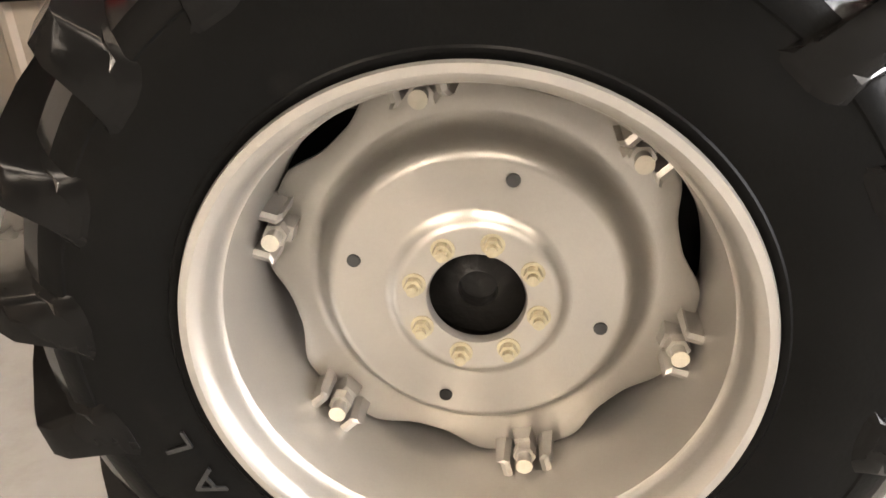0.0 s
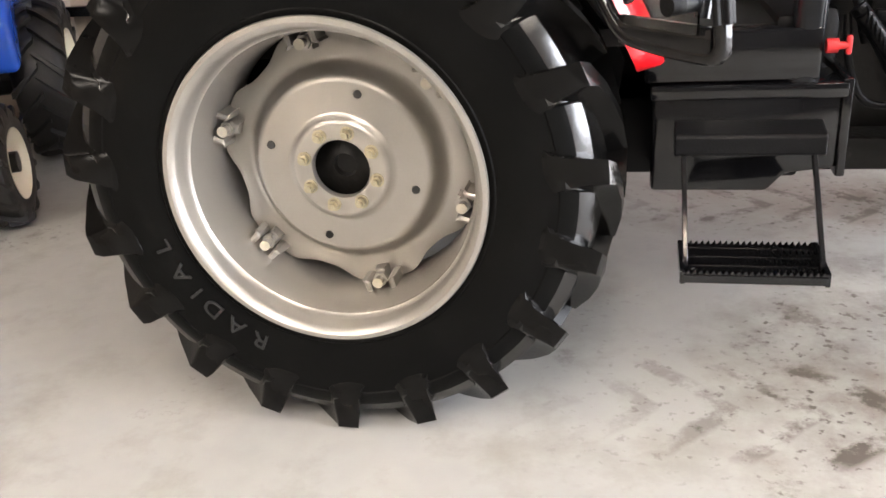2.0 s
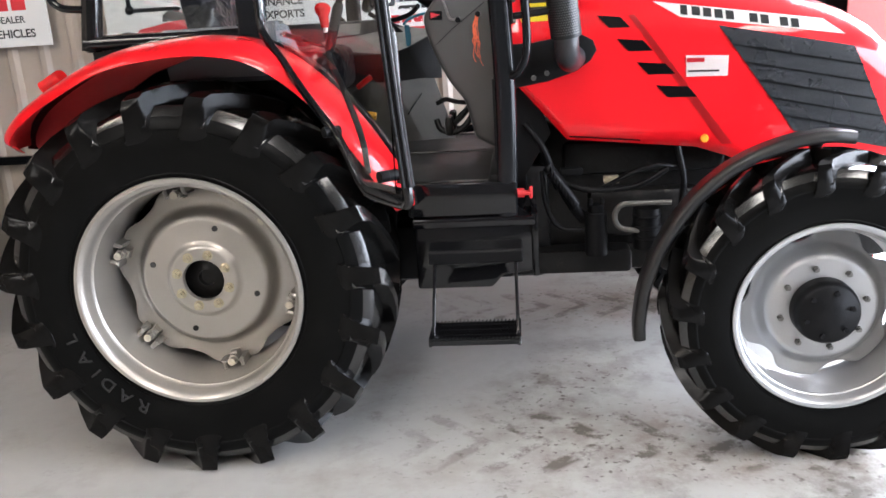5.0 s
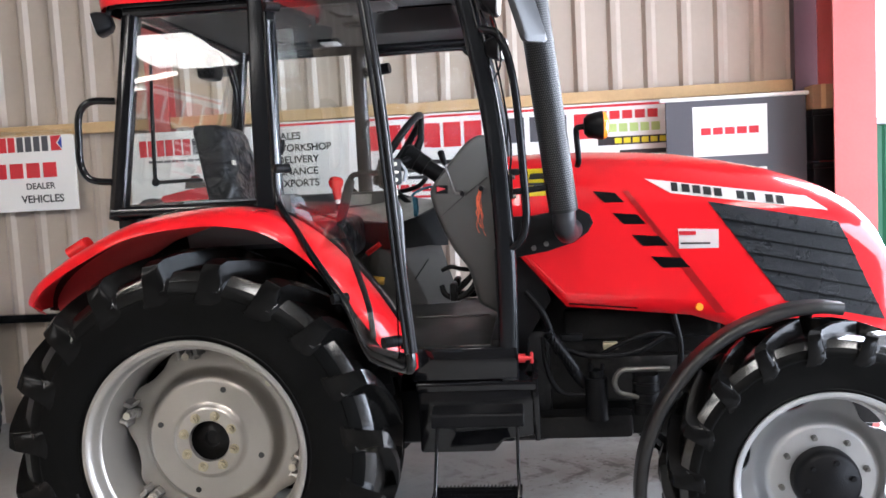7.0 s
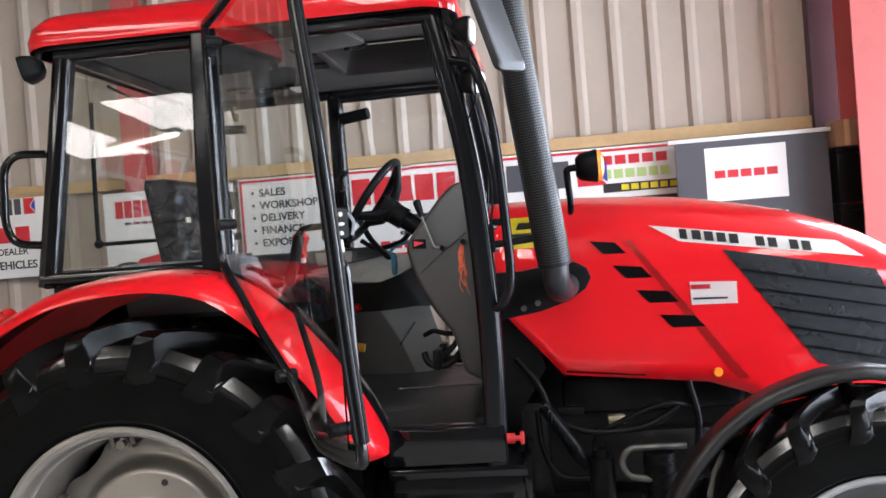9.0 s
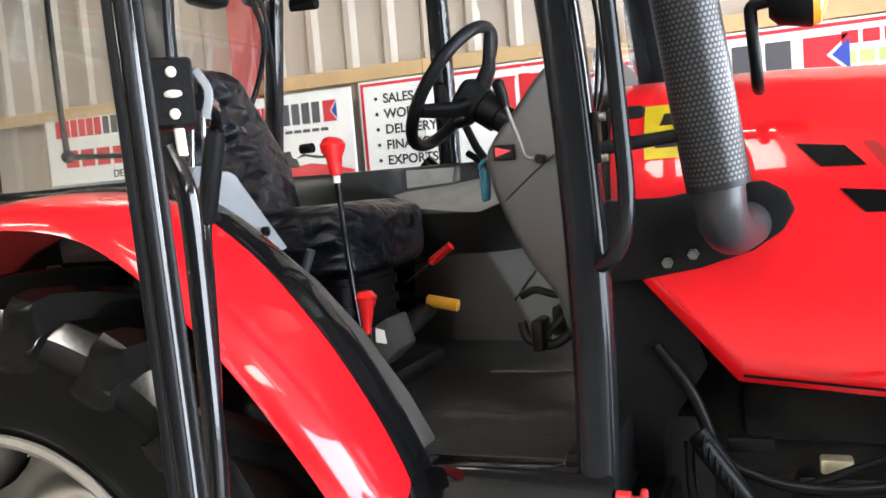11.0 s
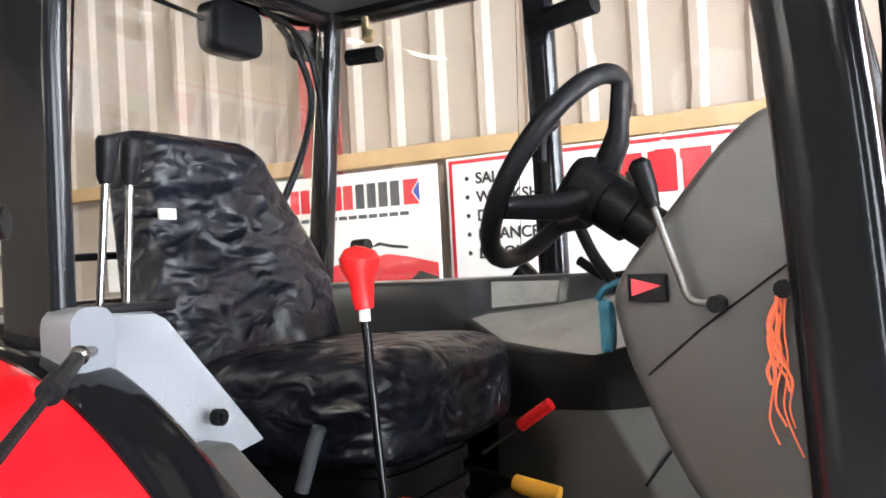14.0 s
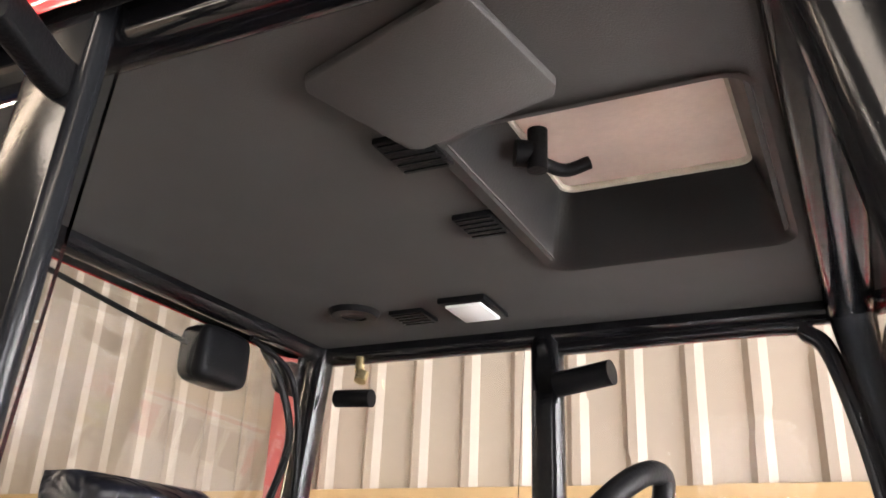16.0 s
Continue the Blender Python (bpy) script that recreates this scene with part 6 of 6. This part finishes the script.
bm = seat_back()
seat = part("seat_back", bm, COVER, tractor, "seat back in a creased black nylon cover")
bm = B()
pillow(bm, (0, 0, 0), (0.47, 0.53, 0.205), 70, seed=8, amp=0.006, freq=7)
for v in bm.verts:
    v.co.z += 0.015 * (v.co.x + 0.27)
    v.co += Vector((0.215, 0.03, 1.388))
part("seat_cushion", bm, COVER, tractor, "seat cushion in a creased black nylon cover")
bm = B()
ring_rows = []
for i in range(9):
    z = 1.30 - i * 0.028
    w = 0.36 + (0.010 if i % 2 else -0.008)
    ring_rows += [[(0.19 + a * w, 0.03 + b * w * 0.95, zz) for a, b in slab(1, 1, 0.2)] for zz in (z, z - 0.027)]
rings(bm, ring_rows)
part("seat_bellows", bm, MATT, tractor, "black rubber seat bellows")
bm = B()
box(bm, (-0.055, -0.225, 1.742), (-0.05, -0.185, 1.762))
for v in bm.verts:
    v.co.x += 0.015
part("cover_tag", bm, CAP, tractor, "small cream tag on the seat cover", smooth=False)

# consoles
bm = B()
face = [(0.345, -0.665, 1.42), (0.330, -0.665, 1.50), (0.330, -0.665, 1.590), (0.338, -0.652, 1.597), (0.358, -0.604, 1.596), (0.366, -0.594, 1.588), (0.3905, -0.460, 1.418), (0.392, -0.455, 1.410), (0.390, -0.552, 1.395), (0.37, -0.62, 1.40)]
rings(bm, [[(x - 0.42, y, z) for x, y, z in face], [(x - 0.006, y, z) for x, y, z in face], [(x, -0.57 + (y + 0.57) * 0.965, 1.50 + (z - 1.50) * 0.965) for x, y, z in face]])
con = part("lever_console", bm, PALE_GREY, tractor, "pale grey lever console beside the seat")
bm = B()
rings(bm, [[(x, y * 1.0, z) for y, z in [(-0.688 + a, 1.565 + b) for a, b in slab(0.06, 0.085, 0.35)]] for x in (0.30, 0.352)])
part("end_cap", bm, PALE_GREY, con, "rounded pale grey end cap")
bm = B()
prism(bm, [(0.27, 1.43), (0.415, 1.427), (0.515, 1.345), (0.615, 1.235), (0.71, 1.10), (0.765, 1.0), (0.67, 1.0), (0.56, 1.15), (0.40, 1.33)], -0.612, -0.535, 0.010, 3)
part("lower_trim", bm, GREY, con, "mid-grey trim running down to the floor")
bm = B()
cyl(bm, (0.388, -0.541, 1.457), (0.400, -0.541, 1.457), 0.011, 14)
cyl(bm, (0.399, -0.541, 1.457), (0.404, -0.541, 1.457), 0.006, 6)
part("screw", bm, MATT, con)
bm = B()
box(bm, (0.19, -0.655, 1.594), (0.335, -0.545, 1.606), 0.004)
part("gaiter_plate", bm, MATT, con, "black lever slot plate")
for y, dy in ((-0.613, 0.010), (-0.570, 0.005)):
    bm = B()
    q = Vector((0.281, y + dy, 1.762))
    cyl(bm, (0.271, y, 1.60), q, 0.0052, 12)
    l = part("lever", bm, CHROME, con, "steel hydraulic lever")
    bm = B()
    sweep(bm, [q - Vector((0, 0, 0.004)), q + Vector((0, 0, 0.006)), q + Vector((0.004, 0, 0.03)), q + Vector((0.008, -0.001, 0.05)), q + Vector((0.009, -0.001, 0.056))], slab(0.024, 0.024, 0.4), (0, 1, 0), scale=[0.6, 0.85, 1.0, 1.1, 0.85])
    part("lever_knob", bm, MATT, l, "black lever knob")
bm = B()
tube(bm, [(0.31, -0.285, 1.29), (0.33, -0.28, 1.35), (0.346, -0.278, 1.39)], 0.012)
part("seat_handle", bm, MIRROR, tractor, "dark grey handle beside the seat")
def faceted(name, pts, faces, mat, label, bevel=0.012, tops=()):
    """A moulding from its named corners, with softened edges."""
    bm = B()
    v = {k: bm.verts.new(p) for k, p in pts.items()}
    for i, f in enumerate(faces):
        bm.faces.new([v[k] for k in f]).material_index = 1 if i in tops else 0
    bmesh.ops.recalc_face_normals(bm, faces=bm.faces)
    es = [e for e in bm.edges if len(e.link_faces) == 2]
    bmesh.ops.bevel(bm, geom=es, offset=bevel, segments=3, affect="EDGES", profile=0.5, clamp_overlap=True)
    return part(name, bm, mat, tractor, label)


tray = {"la": (-0.33, 0.64, 1.592), "lb": (-0.33, 0.485, 1.592), "lc": (0.14, 0.485, 1.590), "ld": (0.205, 0.505, 1.588), "le": (0.225, 0.575, 1.590), "lf": (0.435, 0.58, 1.590), "lg": (0.52, 0.64, 1.59),
        "tb": (0.258, 0.50, 1.508), "tc": (0.425, 0.57, 1.513), "td": (0.62, 0.60, 1.55), "te": (0.82, 0.40, 1.523), "tf": (0.69, 0.245, 1.460), "tg": (0.59, 0.30, 1.438), "th": (0.45, 0.335, 1.438), "ti": (0.355, 0.365, 1.443),
        "ka": (-0.33, 0.47, 1.545), "kb": (0.13, 0.47, 1.545), "kc": (0.22, 0.455, 1.500),
        "wa": (-0.33, 0.46, 1.20), "wb": (0.13, 0.46, 1.20), "wc": (0.33, 0.445, 1.297), "wd": (0.475, 0.435, 1.295), "we": (0.56, 0.455, 1.293), "wf": (0.72, 0.58, 1.292), "wg": (0.80, 0.60, 1.29), "wh": (-0.33, 0.64, 1.20)}
# light and shade in the colours: pale ledge, slope and floor, dark sides
faceted("far_tray", tray, ["la lb lc ld le lf lg".split(), "lb ka kb lc".split(), "lc kb kc ld".split(), "ld kc tb".split(), "ld tb le".split(), "le tb tc lf".split(), "lf tc td lg".split(), "kc ti th tg tf te td tc tb".split(), "ka wa wb kb".split(), "kb wb wc kc".split(), "kc wc ti".split(), "ti wc wd th".split(), "th wd we tg".split(), "tg we wf tf".split(), "tf wf wg te".split()], [TRAY_SIDE, DUSTY_LIT], "moulded side tray with raised ledge, sides painted shaded, dusty top painted lit", 0.014, (0, 5, 7))
side = {"a": (0.30, 0.450, 1.296), "b": (0.472, 0.440, 1.296), "c": (0.558, 0.460, 1.296), "d": (0.76, 0.60, 1.30), "e": (0.25, 0.52, 0.998), "f": (0.40, 0.485, 0.998), "g": (0.53, 0.485, 0.998), "h": (0.70, 0.47, 0.998), "i": (0.86, 0.52, 0.998), "j": (0.64, 0.475, 1.14)}
faceted("far_console", side, ["a b f e".split(), "b c j h g f".split(), "c d i h j".split()], FOOTWELL, "grey faceted footwell panel", 0.008)
bm = B()
tube(bm, [(0.70, 0.532, 1.225), (0.64, 0.472, 1.14), (0.545, 0.482, 1.02)], 0.003, 6, soft=False)
part("panel_seam", bm, MATT, tractor, "dark seam in the footwell panel")
# long gear lever
bm = B()
tube(bm, [(0.455, -0.24, 1.02), (0.45, -0.247, 1.16), (0.435, -0.25, 1.36), (0.425, -0.253, 1.57)], 0.0075)
gl = part("gear_lever", bm, BLACK, tractor, "dark steel gear lever")
bm = B()
q = Vector((0.425, -0.253, 1.57))
cyl(bm, q + Vector((0, 0, -0.018)), q + Vector((0, 0, 0.003)), 0.009)
part("collar", bm, WHITE, gl, "white collar")
bm = B()
sweep(bm, [q, q + Vector((-0.001, 0, 0.01)), q + Vector((-0.003, 0, 0.045)), q + Vector((-0.004, 0, 0.062)), q + Vector((-0.004, 0, 0.078)), q + Vector((-0.003, 0, 0.092)), q + Vector((-0.002, 0, 0.097))], disc(0.030, 18), (0, 1, 0), scale=[0.5, 0.55, 0.68, 1.0, 1.1, 0.8, 0.35])
part("gear_knob", bm, KNOB, gl, "red gear knob")
bm = B()
q = Vector((0.458, -0.23, 1.185))
cyl(bm, (0.45, -0.215, 1.0), q, 0.010)
low = part("range_lever", bm, MATT, tractor, "short range lever")
bm = B()
sweep(bm, [q - Vector((0, 0, 0.02)), q, q + Vector((0.004, 0, 0.045)), q + Vector((0.005, 0, 0.075)), q + Vector((0.005, 0, 0.09))], disc(0.028, 16), (0, 1, 0), scale=[0.42, 0.5, 0.72, 1.12, 0.6])
part("range_knob", bm, KNOB, low, "red range knob")
bm = B()
cyl(bm, (0.34, 0.28, 1.225), (0.44, 0.28, 1.293), 0.004)
rl = part("seat_lever", bm, STEEL, tractor, "thin lever with a red grip")
bm = B()
cyl(bm, (0.432, 0.28, 1.288), (0.502, 0.28, 1.336), 0.014, 12)
part("grip", bm, KNOB, rl, "red rubber grip")
bm = B()
tube(bm, [(0.28, 0.27, 1.19), (0.33, 0.275, 1.185), (0.42, 0.28, 1.165)], 0.011)
yl = part("brake_lever", bm, MATT, tractor, "black lever with a yellow grip")
bm = B()
cyl(bm, (0.412, 0.28, 1.168), (0.51, 0.28, 1.150), 0.019, 14)
part("grip", bm, YELLOW, yl, "yellow rubber grip")
bm = B()
prism(bm, [(0.358, 1.045), (0.377, 1.124), (0.495, 1.197), (0.519, 1.11), (0.46, 1.06)], -0.19, -0.06, 0.008)
gb = part("lever_housing", bm, GREY, tractor, "grey lever housing with a white label")
bm = B()
prism(bm, [(0.462, 1.135), (0.492, 1.13), (0.488, 1.165), (0.464, 1.172)], -0.193, -0.188)
part("label", bm, WHITE, gb, "small white label", smooth=False)
bm = B()
box(bm, (0.30, -0.20, 0.998), (0.50, 0.18, 1.05), 0.02)
cyl(bm, (0.40, -0.20, 1.06), (0.40, 0.30, 1.14), 0.03)
part("lever_base", bm, DIRTY, tractor, "oily black lever base")
# pedals
for y in (-0.12, 0.08):
    bm = B()
    box(bm, (0.87, y - 0.045, 1.10), (0.90, y + 0.045, 1.18), 0.01)
    tube(bm, [(0.90, y, 1.14), (0.96, y, 1.20), (1.02, y, 1.32)], 0.011)
    part("pedal", bm, DIRTY, tractor, "worn black pedal")
bm = B()
tube(bm, [(0.83, -0.10, 1.165), (0.85, -0.11, 1.122), (0.915, -0.11, 1.112), (0.975, -0.10, 1.165), (1.0, -0.1, 1.25)], 0.013)
tube(bm, [(0.835, -0.10, 1.232), (0.875, -0.11, 1.248), (0.92, -0.11, 1.236), (0.98, -0.10, 1.228)], 0.010)
part("pedal_linkage", bm, DIRTY, tractor, "oily pedal linkage")
bm = B()
cyl(bm, (0.689, 0.035, 1.006), (1.03, 0.04, 1.006), 0.004, 8)
part("floor_rod", bm, STEEL, tractor, "thin steel rod on the cab floor")
# opening arm of the rear window
bm = B()
tube(bm, [(-0.285, -0.415, 2.20), (-0.30, -0.40, 2.0), (-0.322, -0.372, 1.72), (-0.326, -0.35, 1.685), (-0.328, -0.28, 1.682), (-0.328, 0.05, 1.69), (-0.33, 0.16, 1.69)], 0.0085)
bmesh.ops.create_uvsphere(bm, u_segments=14, v_segments=10, radius=0.018, matrix=Matrix.Translation((-0.324, -0.366, 1.682)))
part("window_arm", bm, MATT, tractor, "bent black arm of the rear window")
# small fittings by the far pillars
for p, q, r in (((-0.15, 0.57, 2.20), (-0.05, 0.57, 2.195), 0.022), ((-0.17, 0.58, 1.69), (-0.12, 0.57, 1.69), 0.018), ((0.42, 0.58, 2.20), (0.55, 0.56, 2.215), 0.028)):
    bm = B()
    cyl(bm, p, q, r, 16)
    part("window_latch", bm, MATT, tractor, "black window latch")
bm = B()
cyl(bm, (-0.11, 0.60, 2.27), (-0.11, 0.60, 2.31), 0.012)
cyl(bm, (-0.10, 0.59, 2.245), (-0.10, 0.60, 2.27), 0.016)
part("bulb_holder", bm, BRASSY, tractor, "bright metal fitting")
bm = B()
pillow(bm, (0, 0, 0), (0.09, 0.17, 0.13), 8, amp=0.0)
for v in bm.verts:
    v.co += Vector((-0.29, 0.265, 2.235))
part("wiper_motor", bm, MATT, tractor, "black rounded wiper motor cover")
for pts, r in (([(-0.30, -0.25, 2.29), (-0.30, 0.0, 2.265), (-0.30, 0.18, 2.25)], 0.006), ([(-0.28, 0.42, 2.30), (-0.27, 0.50, 2.22), (-0.26, 0.54, 2.10), (-0.27, 0.50, 1.95), (-0.30, 0.42, 1.78)], 0.010), ([(-0.27, 0.36, 2.31), (-0.26, 0.52, 2.25), (-0.25, 0.57, 2.05), (-0.26, 0.57, 1.7)], 0.008)):
    bm = B()
    tube(bm, pts, r, 8)
    part("wiper_rod", bm, MATT, tractor)
bm = B()
tube(bm, [(0.42, 0.60, 1.95), (0.40, 0.57, 1.92), (0.40, 0.555, 1.86)], 0.011)
part("door_catch", bm, MATT, tractor, "black door catch")
bm = B()
tube(bm, [(0.46, 0.60, 1.72), (0.52, 0.56, 1.62), (0.62, 0.5, 1.52), (0.70, 0.42, 1.48)], 0.014)
tube(bm, [(0.46, 0.61, 1.62), (0.54, 0.58, 1.58), (0.66, 0.52, 1.60), (0.72, 0.45, 1.64)], 0.012)
part("far_grab_rail", bm, MATT, tractor, "black grab rail by the far door")
bm = B()
pillow(bm, (0, 0, 0), (0.04, 0.06, 0.085), 10, amp=0.008, freq=24)
for v in bm.verts:
    v.co = Vector((v.co.x * (0.55 + v.co.z * 2), v.co.y * 0.5, v.co.z)) + Vector((0.715, 0.03, 1.515))
tube(bm, [(0.86, 0.05, 1.60), (0.78, 0.045, 1.60), (0.72, 0.03, 1.58), (0.70, 0.03, 1.56)], 0.006)
part("rag", bm, TEAL, tractor, "blue-green rag hanging beside the dashboard")

# ---- the blue tractor beside it ----
blue = thing("compact_tractor", "small blue tractor with cream wheels parked beside", "tractor", (-2.03, 0.60, 0))
blue.rotation_euler.z = radians(29)


def side_wheel(x, y, R, half, rim, n, turn=90):
    m = pose(x, y, R, 0, 0, turn)
    t = tyre("tyre", (0, 0, 0), rim, R, half, n, 10, blue, "dull black bar-tread tyre", [OLD_RUBBER, OLD_RUBBER], k=60, place=m)
    bm = B()
    lathe(bm, [(0.0, half * 0.2), (rim * 0.3, half * 0.25), (rim * 0.7, half * 0.55), (rim * 0.95, half * 0.75), (rim * 1.02, half * 0.98), (rim * 1.02, -half)], (0, 0, 0), k=40, sign=-1)
    part("rim", bm, CREAM, t, "cream painted rim")


side_wheel(-0.17, -0.033, 0.29, 0.085, 0.165, 14, 86)
side_wheel(-0.05, 1.20, 0.46, 0.15, 0.265, 18)
side_wheel(-1.14, 0.0, 0.29, 0.085, 0.175, 14, -90)
side_wheel(-1.07, 1.22, 0.46, 0.15, 0.27, 18, -90)
bm = B()
prism(bm, [(-0.50, 0.50), (-0.52, 0.90), (-0.40, 0.99), (0.55, 1.05), (0.57, 0.55)], -0.95, -0.30, 0.04, 3, axis="x")
part("bonnet", bm, BLUE, blue, "blue bonnet")
for x in (-0.40, -1.20):
    bm = B()
    prism(bm, [(0.62, 0.60), (0.62, 0.86), (0.80, 1.06), (1.55, 1.08), (1.65, 0.95), (1.65, 0.86), (0.95, 0.90), (0.74, 0.60)], x, x + 0.30, 0.035, 3, axis="x")
    part("fender", bm, BLUE, blue, "blue fender")
bm = B()
box(bm, (-0.90, -0.35, 0.30), (-0.46, 1.5, 0.60), 0.03)
part("chassis", bm, DIRTY, blue, "black chassis")
for y, z, r in ((0.0, 0.29, 0.05), (1.22, 0.46, 0.07)):
    bm = B()
    cyl(bm, (-1.2, y, z), (-0.1, y, z), r)
    part("axle", bm, DIRTY, blue)
bm = B()
tube(bm, [(-0.30, 1.35, 0.55), (-0.30, 1.35, 1.2), (-0.30, 1.35, 2.02), (-0.33, 1.35, 2.14), (-0.42, 1.35, 2.18), (-0.95, 1.35, 2.18), (-1.04, 1.35, 2.14), (-1.07, 1.35, 2.02), (-1.07, 1.35, 1.2), (-1.07, 1.35, 0.55)], 0.035)
part("roll_bar", bm, MATT, blue, "black roll bar")
